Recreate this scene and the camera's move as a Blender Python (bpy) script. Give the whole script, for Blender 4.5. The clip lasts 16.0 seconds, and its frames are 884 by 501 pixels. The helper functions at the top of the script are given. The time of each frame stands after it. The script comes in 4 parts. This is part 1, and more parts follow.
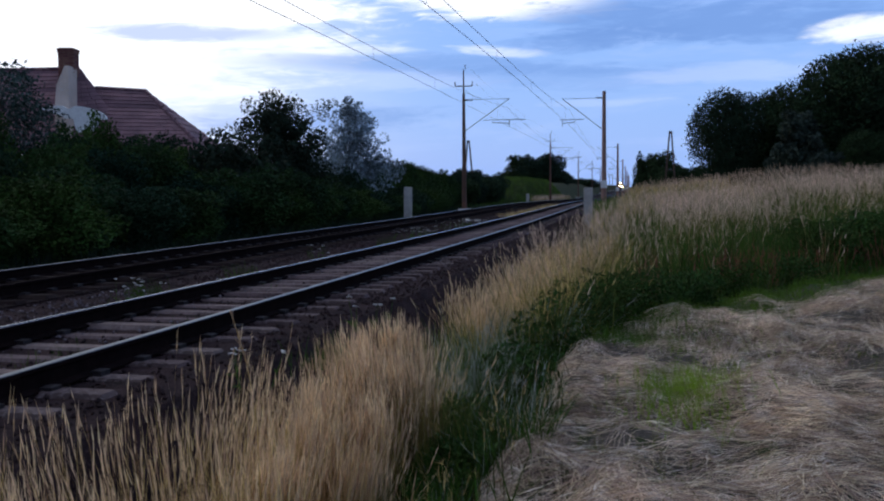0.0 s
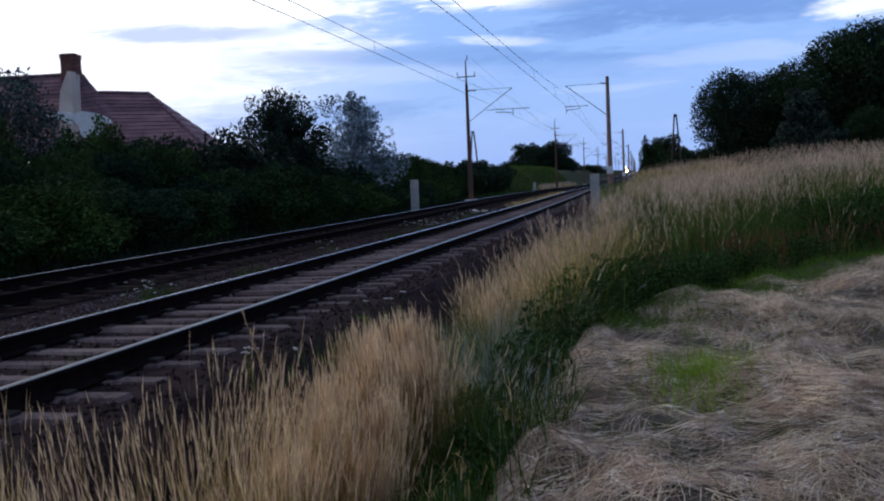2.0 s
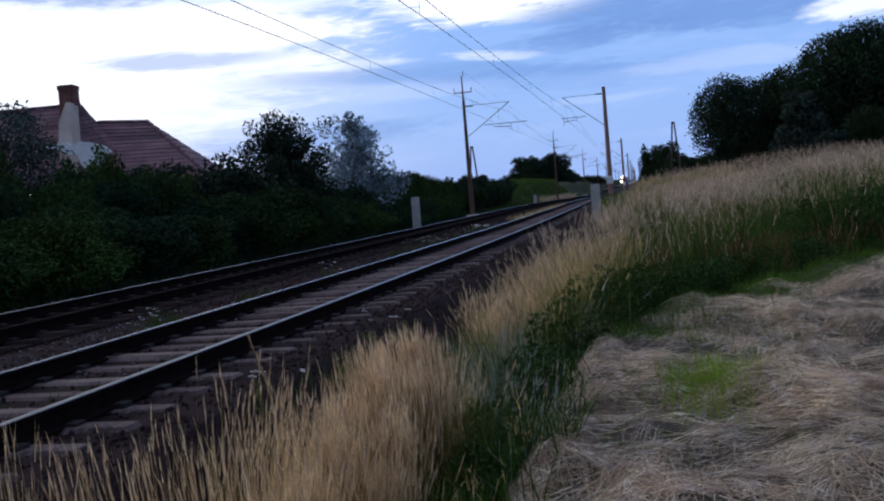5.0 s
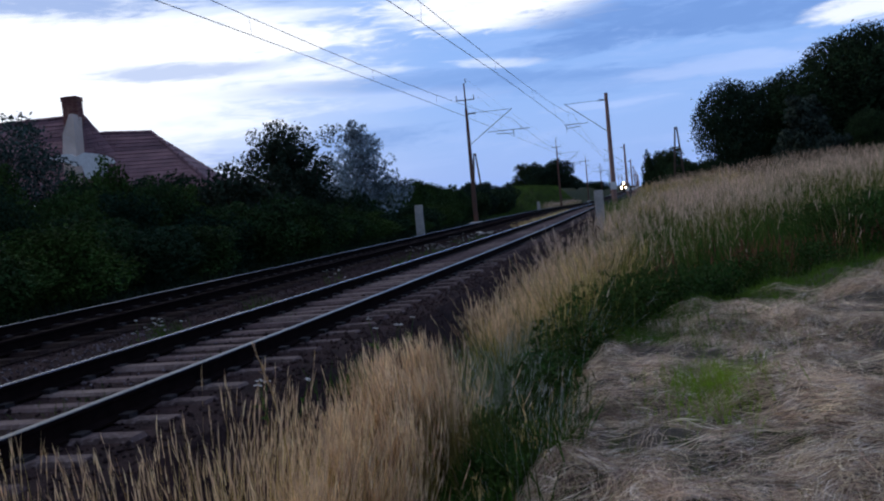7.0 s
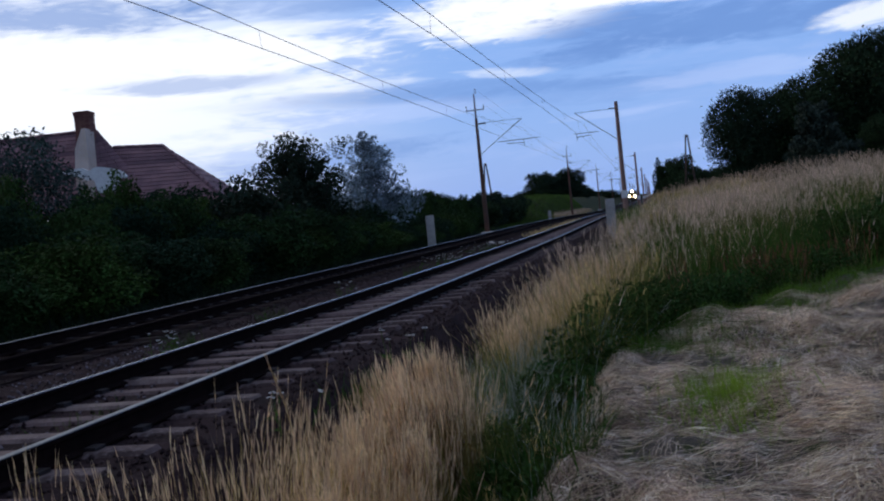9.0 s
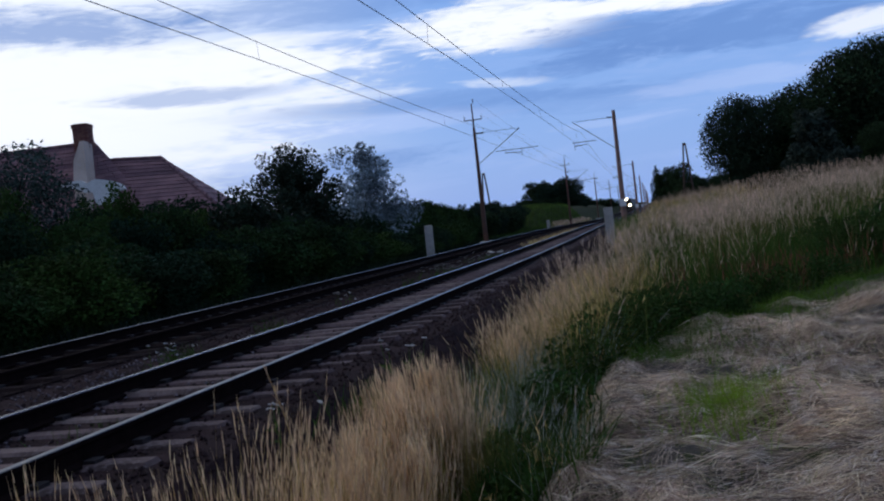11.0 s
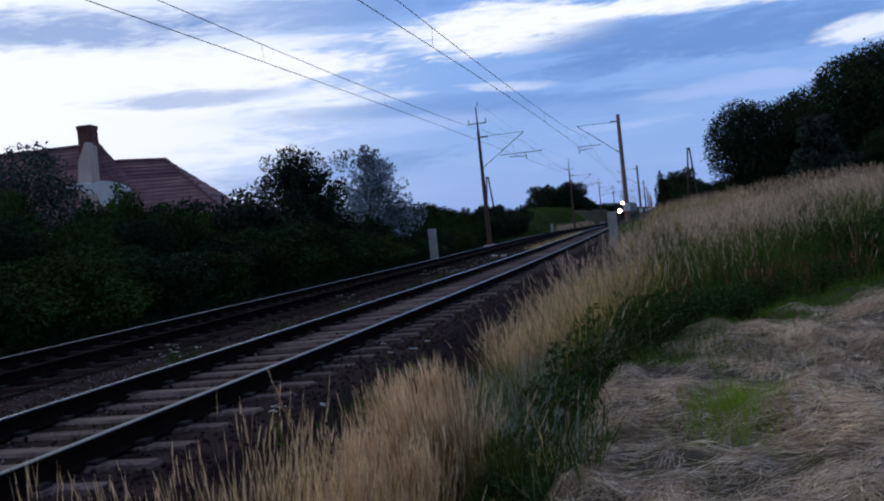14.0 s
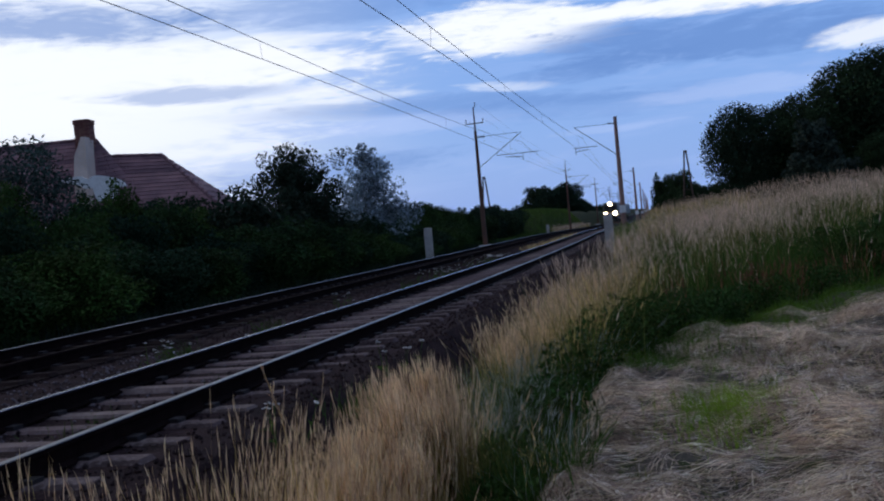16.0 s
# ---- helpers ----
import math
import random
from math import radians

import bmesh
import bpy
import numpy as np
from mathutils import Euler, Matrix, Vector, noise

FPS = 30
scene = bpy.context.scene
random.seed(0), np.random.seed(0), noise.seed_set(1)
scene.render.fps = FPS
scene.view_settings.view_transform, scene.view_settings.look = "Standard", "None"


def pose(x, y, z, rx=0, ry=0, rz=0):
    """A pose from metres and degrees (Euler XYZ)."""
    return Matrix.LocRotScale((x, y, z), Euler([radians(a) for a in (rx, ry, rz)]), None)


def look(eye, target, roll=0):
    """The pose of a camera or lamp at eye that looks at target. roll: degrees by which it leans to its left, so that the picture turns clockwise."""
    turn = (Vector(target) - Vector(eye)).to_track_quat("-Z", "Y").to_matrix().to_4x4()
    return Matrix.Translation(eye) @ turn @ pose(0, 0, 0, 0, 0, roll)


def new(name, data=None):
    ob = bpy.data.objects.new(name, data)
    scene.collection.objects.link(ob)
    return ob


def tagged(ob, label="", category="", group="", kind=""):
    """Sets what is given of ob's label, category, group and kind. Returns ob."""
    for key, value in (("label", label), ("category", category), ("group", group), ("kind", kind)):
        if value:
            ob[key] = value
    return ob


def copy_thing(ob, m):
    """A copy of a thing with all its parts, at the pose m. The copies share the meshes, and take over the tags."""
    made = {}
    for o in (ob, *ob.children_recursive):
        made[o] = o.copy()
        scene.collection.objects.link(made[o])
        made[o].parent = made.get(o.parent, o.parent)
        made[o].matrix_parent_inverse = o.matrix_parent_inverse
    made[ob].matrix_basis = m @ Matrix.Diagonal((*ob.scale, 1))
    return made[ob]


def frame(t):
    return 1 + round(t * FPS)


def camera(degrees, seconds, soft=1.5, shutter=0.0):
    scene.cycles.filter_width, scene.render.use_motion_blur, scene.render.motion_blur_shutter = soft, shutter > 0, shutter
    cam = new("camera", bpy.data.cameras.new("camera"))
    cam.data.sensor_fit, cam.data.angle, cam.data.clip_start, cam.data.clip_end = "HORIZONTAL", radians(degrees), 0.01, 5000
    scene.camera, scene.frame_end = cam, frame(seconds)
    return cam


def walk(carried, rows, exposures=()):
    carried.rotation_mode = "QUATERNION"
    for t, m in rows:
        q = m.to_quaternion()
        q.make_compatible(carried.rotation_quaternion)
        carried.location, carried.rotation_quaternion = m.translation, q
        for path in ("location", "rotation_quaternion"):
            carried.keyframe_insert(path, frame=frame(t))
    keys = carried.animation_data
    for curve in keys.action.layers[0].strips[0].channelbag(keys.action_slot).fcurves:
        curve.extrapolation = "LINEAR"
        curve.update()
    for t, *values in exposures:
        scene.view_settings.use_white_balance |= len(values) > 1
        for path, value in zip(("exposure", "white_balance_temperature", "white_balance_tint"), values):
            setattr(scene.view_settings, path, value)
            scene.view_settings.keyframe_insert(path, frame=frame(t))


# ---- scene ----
LENS = 48.6
EYE_Z = 1.177          # the eye above the rail heads, which lie at z = 0
cam = camera(LENS, 16.0, soft=2.1)
TURNS = [
    (0.0, 0.000, -3.640, 0.500),
    (0.5, 0.271, -3.796, 1.150),
    (1.0, 0.271, -3.822, 1.834),
    (1.5, 0.360, -4.151, 2.123),
    (2.0, 0.360, -4.113, 2.614),
    (2.5, -0.146, -4.178, 3.215),
    (3.0, -0.423, -3.902, 3.767),
    (3.5, -0.039, -3.718, 4.131),
    (6.0, 0.475, -2.811, 5.164),
    (6.5, 0.577, -2.723, 5.351),
    (7.0, 0.605, -2.703, 5.371),
    (7.5, 0.778, -2.519, 5.856),
    (8.0, 1.002, -2.180, 5.926),
    (8.5, 1.577, -2.010, 5.799),
    (9.0, 1.253, -2.039, 5.965),
    (11.5, 1.307, -1.398, 6.511),
    (12.0, 1.546, -1.518, 6.508),
    (12.5, 1.311, -1.377, 6.341),
    (13.0, 1.340, -1.462, 6.030),
    (13.5, 1.013, -1.428, 5.989),
    (14.0, 1.391, -1.252, 6.039),
    (14.5, 1.471, -0.892, 5.828),
    (15.0, 1.654, -1.156, 5.506),
    (15.5, 1.343, -0.957, 5.339),
    (16.0, 1.145, -1.312, 5.261),
]
walk(cam, [(t, pose(0, 0, EYE_Z, 90 + p, r, a)) for t, a, p, r in TURNS],
     exposures=[(0.0, 0.0, 6500, 10), (3.5, -0.02, 6500, 10), (7.0, -0.1, 6450, 10), (12.0, -0.28, 6350, 10), (16.0, -0.28, 6350, 10)])

# ---- sky and light: dusk after sunset, the glow low in the west ----


def build_world():
    w = bpy.data.worlds.new("dusk_sky")
    scene.world = w
    w.use_nodes = True
    nt = w.node_tree
    nt.nodes.clear()
    N, L = nt.nodes.new, nt.links.new

    def val(op, a, b=None, c=None):
        n = N("ShaderNodeMath")
        n.operation = op
        for i, v in enumerate((a, b, c)):
            if v is None:
                continue
            if isinstance(v, (int, float)):
                n.inputs[i].default_value = v
            else:
                L(v, n.inputs[i])
        return n.outputs[0]

    def step(v, lo, hi):
        n = N("ShaderNodeMapRange")
        n.interpolation_type = "SMOOTHSTEP"
        L(v, n.inputs[0])
        n.inputs[1].default_value, n.inputs[2].default_value = lo, hi
        return n.outputs[0]

    def blend(f, a, b):
        n = N("ShaderNodeMix")
        n.data_type = "RGBA"
        if isinstance(f, (int, float)):
            n.inputs[0].default_value = f
        else:
            L(f, n.inputs[0])
        for i, v in ((6, a), (7, b)):
            if isinstance(v, tuple):
                n.inputs[i].default_value = (*v, 1)
            else:
                L(v, n.inputs[i])
        return n.outputs[2]

    tc = N("ShaderNodeTexCoord")
    sep = N("ShaderNodeSeparateXYZ")
    L(tc.outputs["Generated"], sep.inputs[0])
    az = val("MULTIPLY", val("ARCTAN2", sep.outputs[0], sep.outputs[1]), 57.2958)
    el = val("MULTIPLY", val("ARCSINE", sep.outputs[2]), 57.2958)
    comb = N("ShaderNodeCombineXYZ")
    L(val("MULTIPLY", az, 0.045), comb.inputs[0])
    L(val("MULTIPLY", val("SUBTRACT", el, val("MULTIPLY", az, 0.02)), 0.24), comb.inputs[1])

    def cloud(scale, detail, seed, rough=0.55, bend=0.6):
        n = N("ShaderNodeTexNoise")
        n.noise_dimensions = "4D"
        n.inputs["W"].default_value = seed
        n.inputs["Scale"].default_value = scale
        n.inputs["Detail"].default_value = detail
        n.inputs["Roughness"].default_value = rough
        n.inputs["Distortion"].default_value = bend
        L(comb.outputs[0], n.inputs["Vector"])
        return n.outputs[0]

    big, fine = cloud(1.0, 4, 3.1), cloud(2.6, 6, 8.4, 0.6, 0.9)
    wisp = cloud(8.0, 5, 5.7, 0.6, 1.2)
    wob = val("MULTIPLY", val("SUBTRACT", big, 0.5), 3.0)

    def streak(a0, e0, wa, we, tilt=0.0, soft=0.95):
        """A cloud bank: 1 inside, falling off with a ragged edge."""
        da = val("DIVIDE", val("SUBTRACT", az, a0), wa)
        de = val("DIVIDE", val("SUBTRACT", val("ADD", el, val("MULTIPLY", wob, 0.6)),
                               val("ADD", val("MULTIPLY", val("SUBTRACT", az, a0), tilt), e0)), we)
        r = val("ADD", val("MULTIPLY", da, da), val("MULTIPLY", de, de))
        r = val("ADD", r, val("MULTIPLY", val("SUBTRACT", fine, 0.5), 3.6))
        r = val("ADD", r, val("MULTIPLY", val("SUBTRACT", wisp, 0.5), 3.2))
        return val("SUBTRACT", 1.0, step(r, 1 - soft, 1 + soft))

    sky = N("ShaderNodeTexSky")
    sky.sky_type = "NISHITA"
    sky.sun_disc = False
    sky.sun_elevation, sky.sun_rotation = radians(4.0), radians(-55)
    low = step(el, 0.0, 16.0)
    blue = blend(low, (0.245, 0.43, 0.88), (0.20, 0.395, 0.86))
    glow = val("MULTIPLY", val("SUBTRACT", 1.0, step(az, -22.0, 1.0)), step(az, -150.0, -60.0))
    lift = step(el, 3.0, 9.0)
    col = blend(val("MULTIPLY", glow, val("ADD", 0.55, val("MULTIPLY", lift, 0.4))), blue, (1.0, 1.04, 1.14))
    col = blend(0.03, col, sky.outputs[0])
    grey = (0.17, 0.32, 0.70)
    pale = (0.55, 0.68, 1.05)
    white = (1.06, 1.09, 1.16)
    # thin light haze streaks everywhere
    col = blend(val("MULTIPLY", step(fine, 0.48, 0.70), 0.28), col, (0.46, 0.60, 1.0))
    # banks and streaks: share, colour, azimuth, elevation, half width, half height, slope
    for f, c, a0, e0, wa, we, tilt in (
            (0.7, white, -18.5, 7.4, 12, 2.4, 0.0), (1.0, white, -19.5, 10.0, 14, 1.55, -0.01), (0.8, white, -9.5, 10.2, 6, 0.7, -0.03),
            (0.75, grey, -21.5, 12.9, 8, 1.0, 0.0), (0.5, grey, -7.3, 13.0, 8, 0.8, 0.0), (0.55, white, -8.5, 11.5, 4, 0.4, -0.03),
            (0.55, grey, -14.7, 8.8, 5.2, 0.42, 0.0), (0.5, pale, -3.4, 6.2, 6, 0.5, -0.02), (0.55, grey, -7.6, 4.0, 6.5, 0.8, 0.02),
            (0.5, grey, -0.6, 7.0, 11, 0.5, -0.03), (0.45, white, -5.2, 7.9, 3.2, 0.3, -0.03),
            (1.0, white, 3.0, 10.9, 6.2, 1.25, -0.02), (0.85, grey, 14.7, 9.3, 9, 1.3, -0.02), (0.7, grey, 8.5, 8.4, 5, 0.6, 0.05),
            (1.0, white, 14.8, 11.1, 10, 0.5, -0.03), (0.42, white, 3.4, 7.8, 2.4, 0.28, -0.03), (0.35, pale, 9.9, 4.7, 3.4, 0.2, 0.0),
            (0.3, grey, 8, 6.3, 8, 0.7, 0.0), (0.8, white, 23.6, 8.2, 2.6, 0.6, 0.05), (0.45, pale, 17, 6.3, 6, 0.5, 0.03),
            (0.6, grey, 22, 12.6, 8, 0.9, -0.02), (0.5, white, -2, 14.6, 9, 0.6, 0.0)):
        col = blend(val("MULTIPLY", streak(a0, e0, wa, we, tilt), f), col, c)
    # away from the sunset the dusk sky is darker
    away = step(val("ABSOLUTE", val("ADD", az, 25.0)), 60.0, 150.0)
    away = val("MULTIPLY", away, val("SUBTRACT", 1.0, step(el, 4.0, 42.0)))
    col = blend(val("MULTIPLY", away, 0.88), col, (0.035, 0.04, 0.06))
    # overcast veil overhead and behind
    veil = val("MULTIPLY", step(el, 16.0, 40.0), step(big, 0.3, 0.7))
    col = blend(step(el, 15.0, 55.0), col, (0.26, 0.32, 0.49))
    col = blend(val("MULTIPLY", veil, 0.35), col, (0.44, 0.49, 0.66))
    bg = N("ShaderNodeBackground")
    L(col, bg.inputs[0])
    bg.inputs[1].default_value = SKY
    out = N("ShaderNodeOutputWorld")
    L(bg.outputs[0], out.inputs[0])


SKY = 1.12
build_world()
sun = new("sun", bpy.data.lights.new("sun", "SUN"))
sun.data.energy, sun.data.angle, sun.data.color = 0.55, radians(40), (1.0, 0.90, 0.79)
sun.matrix_world = look((-40, 28, 34), (0, 0, 0))

# ---- materials ----


def mat(name, c1, c2=None, rough=0.8, metal=0.0, scale=6.0, fine=60.0, bump=0.3, spread=0.25, island=False, c3=None, emit=0.0, spec=0.25, tint=None, through_light=0.0):
    """A surface of two colours mixed by noise at two scales; spread varies it from piece to piece."""
    m = bpy.data.materials.new(name)
    m.use_nodes = True
    nt = m.node_tree
    N, L = nt.nodes.new, nt.links.new
    b = nt.nodes["Principled BSDF"]
    b.inputs["Roughness"].default_value, b.inputs["Metallic"].default_value = rough, metal
    b.inputs["Specular IOR Level"].default_value = spec
    tc = N("ShaderNodeTexCoord")
    n1, n2 = N("ShaderNodeTexNoise"), N("ShaderNodeTexNoise")
    for n, s in ((n1, scale), (n2, fine)):
        n.inputs["Scale"].default_value, n.inputs["Detail"].default_value = s, 4
        L(tc.outputs["Object"], n.inputs["Vector"])
    mix = N("ShaderNodeMix")
    mix.data_type = "RGBA"
    mix.inputs[6].default_value = (*c1, 1)
    mix.inputs[7].default_value = (*(c2 or [v * 0.6 for v in c1]), 1)
    ramp = N("ShaderNodeMapRange")
    ramp.inputs[1].default_value, ramp.inputs[2].default_value = 0.35, 0.65
    L(n1.outputs[0], ramp.inputs[0])
    L(ramp.outputs[0], mix.inputs[0])
    col = mix.outputs[2]
    if c3:
        m3 = N("ShaderNodeMix")
        m3.data_type = "RGBA"
        r3 = N("ShaderNodeMapRange")
        r3.inputs[1].default_value, r3.inputs[2].default_value = 0.5, 0.7
        L(n2.outputs[0], r3.inputs[0])
        L(r3.outputs[0], m3.inputs[0])
        L(col, m3.inputs[6])
        m3.inputs[7].default_value = (*c3, 1)
        col = m3.outputs[2]
    if tint:
        mt = N("ShaderNodeMix")
        mt.data_type = "RGBA"
        L(N("ShaderNodeObjectInfo").outputs["Random"], mt.inputs[0])
        L(col, mt.inputs[6])
        mt.inputs[7].default_value = (*tint, 1)
        col = mt.outputs[2]
    if spread:
        hsv = N("ShaderNodeHueSaturation")
        src = N("ShaderNodeNewGeometry").outputs["Random Per Island"] if island else N("ShaderNodeObjectInfo").outputs["Random"]
        rng = N("ShaderNodeMapRange")
        rng.inputs[3].default_value, rng.inputs[4].default_value = 1 - spread, 1 + spread
        L(src, rng.inputs[0])
        L(rng.outputs[0], hsv.inputs["Value"])
        hue = N("ShaderNodeMapRange")
        hue.inputs[3].default_value, hue.inputs[4].default_value = 0.5 - spread * 0.06, 0.5 + spread * 0.06
        L(src, hue.inputs[0])
        L(hue.outputs[0], hsv.inputs["Hue"])
        L(col, hsv.inputs["Color"])
        col = hsv.outputs[0]
    L(col, b.inputs["Base Color"])
    if through_light:
        tl, ms = N("ShaderNodeBsdfTranslucent"), N("ShaderNodeMixShader")
        ms.inputs[0].default_value = through_light
        L(col, tl.inputs["Color"])
        L(b.outputs[0], ms.inputs[1])
        L(tl.outputs[0], ms.inputs[2])
        L(ms.outputs[0], nt.nodes["Material Output"].inputs["Surface"])
    if bump:
        bp = N("ShaderNodeBump")
        bp.inputs["Strength"].default_value, bp.inputs["Distance"].default_value = bump, 0.02
        L(n2.outputs[0], bp.inputs["Height"])
        L(bp.outputs[0], b.inputs["Normal"])
    if emit:
        b.inputs["Emission Color"].default_value = (*c1, 1)
        b.inputs["Emission Strength"].default_value = emit
    return m


M_SOIL = mat("soil_and_turf", (0.055, 0.06, 0.03), (0.035, 0.045, 0.018), 0.95, scale=1.3, fine=30, c3=(0.07, 0.06, 0.035), spread=0, spec=0.03)
M_BALLAST = mat("ballast_bed", (0.036, 0.021, 0.021), (0.014, 0.009, 0.009), 0.9, scale=2.2, fine=45, bump=0.9, c3=(0.058, 0.036, 0.036), spread=0, spec=0.04)
M_STONE = mat("ballast_stone", (0.055, 0.035, 0.034), (0.026, 0.017, 0.017), 0.9, scale=20, spread=0.35, island=True, spec=0.05)
M_GRAVEL = mat("pale_track_gravel", (0.17, 0.14, 0.15), (0.10, 0.08, 0.085), 0.9, scale=20, spread=0.4, island=True, spec=0.06)
M_SLEEPER = mat("weathered_sleeper", (0.15, 0.105, 0.098), (0.055, 0.038, 0.036), 0.85, scale=3, fine=25, bump=0.5, c3=(0.18, 0.14, 0.135), spread=0.35, spec=0.1)
# Far-track sleepers and bed: the shade beside the hedge put into darker colours.
M_SLEEPER_SHADE = mat("shaded_sleeper", (0.030, 0.020, 0.018), (0.016, 0.011, 0.010), 0.95, scale=5, fine=40, bump=0.5, spread=0.25, spec=0.04)
M_SHADEBED = mat("shaded_ballast_bed", (0.026, 0.017, 0.017), (0.013, 0.009, 0.009), 0.95, scale=2.2, fine=45, bump=0.8, spread=0, spec=0.03)
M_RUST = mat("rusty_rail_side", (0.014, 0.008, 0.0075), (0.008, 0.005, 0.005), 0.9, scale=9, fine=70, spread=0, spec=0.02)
M_RAILTOP = mat("polished_rail_head", (0.12, 0.13, 0.17), (0.06, 0.065, 0.085), 0.27, 0.95, scale=3, fine=80, bump=0.05, spread=0)
# Weak sky reflection put into the colour: a darker copy of the polished head.
M_RAILDIM = mat("dim_glint_rail_head", (0.085, 0.09, 0.105), (0.045, 0.048, 0.056), 0.35, 0.9, scale=3, fine=80, bump=0.05, spread=0)
M_IRON = mat("dark_iron", (0.05, 0.04, 0.04), (0.03, 0.025, 0.025), 0.6, 0.6, spread=0)
M_MAST = mat("mast_concrete", (0.34, 0.20, 0.165), (0.25, 0.15, 0.125), 0.85, scale=2.5, fine=30, spread=0.1)
M_MASTL = mat("rusty_steel_mast", (0.16, 0.075, 0.05), (0.10, 0.06, 0.05), 0.8, scale=2, fine=30, spread=0.1)
M_WIRE = mat("wire", (0.06, 0.06, 0.075), (0.05, 0.05, 0.06), 0.5, 0.6, bump=0, spread=0)
M_INSUL = mat("glazed_insulator", (0.09, 0.05, 0.04), (0.06, 0.035, 0.03), 0.25, spread=0)
M_CONC = mat("pale_concrete", (0.50, 0.47, 0.42), (0.36, 0.34, 0.31), 0.9, scale=4, fine=35, spread=0.1)
M_WHITE = mat("white_plate", (0.85, 0.84, 0.81), (0.75, 0.73, 0.70), 0.6, scale=8, spread=0)
M_PLASTER = mat("pale_plaster", (0.66, 0.52, 0.42), (0.52, 0.41, 0.33), 0.9, scale=1.2, fine=20, c3=(0.52, 0.46, 0.42), spread=0)
M_BRICK = mat("chimney_brick", (0.30, 0.14, 0.115), (0.20, 0.09, 0.075), 0.9, scale=5, fine=30, spread=0.3)
M_MORTAR = mat("sooty_mortar", (0.2, 0.17, 0.15), (0.13, 0.1, 0.09), 0.95, spread=0)
M_TILE = mat("clay_roof_tile", (0.25, 0.135, 0.15), (0.16, 0.088, 0.10), 0.85, scale=1.1, fine=18, c3=(0.20, 0.145, 0.15), spread=0.3)
M_WOOD = mat("weathered_timber", (0.09, 0.06, 0.045), (0.05, 0.035, 0.028), 0.9, scale=3, spread=0.1)
M_GLASS = mat("dark_window_pane", (0.02, 0.025, 0.03), (0.03, 0.03, 0.035), 0.08, bump=0, spread=0)
M_BARK = mat("bark", (0.06, 0.045, 0.035), (0.035, 0.027, 0.022), 0.95, scale=8, spread=0.1)


def leaf_mat(name, c, spread=0.45, tint=None):
    return mat(name, tuple(v * 1.5 for v in c), tuple(v * 0.4 for v in c), 0.8, scale=0.7, fine=5, bump=0, spread=spread, island=True, spec=0.06, tint=tint, through_light=0.06)


M_LEAF_A = leaf_mat("hedge_leaf", (0.040, 0.074, 0.016), tint=(0.012, 0.032, 0.018))
M_LEAF_B = leaf_mat("walnut_leaf", (0.020, 0.034, 0.021))
M_LEAF_C = leaf_mat("silver_leaf", (0.26, 0.33, 0.37))
M_LEAF_D = leaf_mat("wood_edge_leaf", (0.028, 0.048, 0.018), tint=(0.018, 0.036, 0.022))
M_LEAF_E = leaf_mat("bank_leaf", (0.030, 0.066, 0.016), tint=(0.04, 0.07, 0.015))
M_HAZEL = leaf_mat("hazel_leaf", (0.036, 0.052, 0.040))
M_LEAF_F = leaf_mat("grey_green_leaf", (0.045, 0.072, 0.062))
M_STRAW = mat("dry_grass_stem", (0.80, 0.55, 0.24), (0.38, 0.25, 0.085), 0.8, scale=3.5, fine=9, bump=0, spread=0.45, island=True, through_light=0.4)
M_HEAD = mat("grass_seed_head", (0.90, 0.67, 0.42), (0.57, 0.39, 0.23), 0.85, scale=3.0, fine=9, bump=0, spread=0.35, island=True, through_light=0.4)
# Darker than the seed heads, so the bunches darken towards the foot.
M_DARKSTRAW = mat("dark_tussock_straw", (0.42, 0.27, 0.085), (0.16, 0.11, 0.034), 0.85, scale=4.0, fine=9, bump=0, spread=0.5, island=True, through_light=0.3)
M_PLUME = mat("pink_grass_plume", (0.92, 0.68, 0.52), (0.46, 0.34, 0.23), 0.85, scale=0.9, fine=9, bump=0, spread=0.35, island=True, through_light=0.4)
M_BROWNSTEM = mat("brown_green_stem", (0.34, 0.25, 0.10), (0.17, 0.15, 0.05), 0.8, scale=1.0, fine=9, bump=0, spread=0.45, island=True, through_light=0.35)
M_BLADE = mat("green_grass_blade", (0.062, 0.125, 0.014), (0.022, 0.05, 0.007), 0.75, scale=1.3, fine=6, bump=0, spread=0.45, island=True, spec=0.1, through_light=0.15)
M_BLUE = mat("grey_green_weed", (0.44, 0.46, 0.40), (0.20, 0.23, 0.17), 0.8, scale=2.0, fine=6, bump=0, spread=0.4, island=True, through_light=0.35)
M_HAY = mat("mown_hay", (0.76, 0.57, 0.41), (0.26, 0.19, 0.135), 0.85, scale=1.6, fine=7, bump=0, spread=0.55, island=True, c3=(0.76, 0.65, 0.55), spec=0.12, through_light=0.2)
# Stubble brown, lowered further to give the shaded gaps between hay locks.
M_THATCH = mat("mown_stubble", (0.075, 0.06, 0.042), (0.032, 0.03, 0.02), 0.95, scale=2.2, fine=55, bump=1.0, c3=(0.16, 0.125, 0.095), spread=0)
M_LUSH = mat("fresh_grass", (0.30, 0.44, 0.03), (0.17, 0.27, 0.025), 0.7, scale=1.5, fine=9, bump=0, spread=0.3, island=True, through_light=0.35)
M_YGREEN = mat("yellow_green_blade", (0.22, 0.22, 0.04), (0.10, 0.12, 0.025), 0.75, scale=1.2, fine=8, bump=0, spread=0.35, island=True, through_light=0.35)
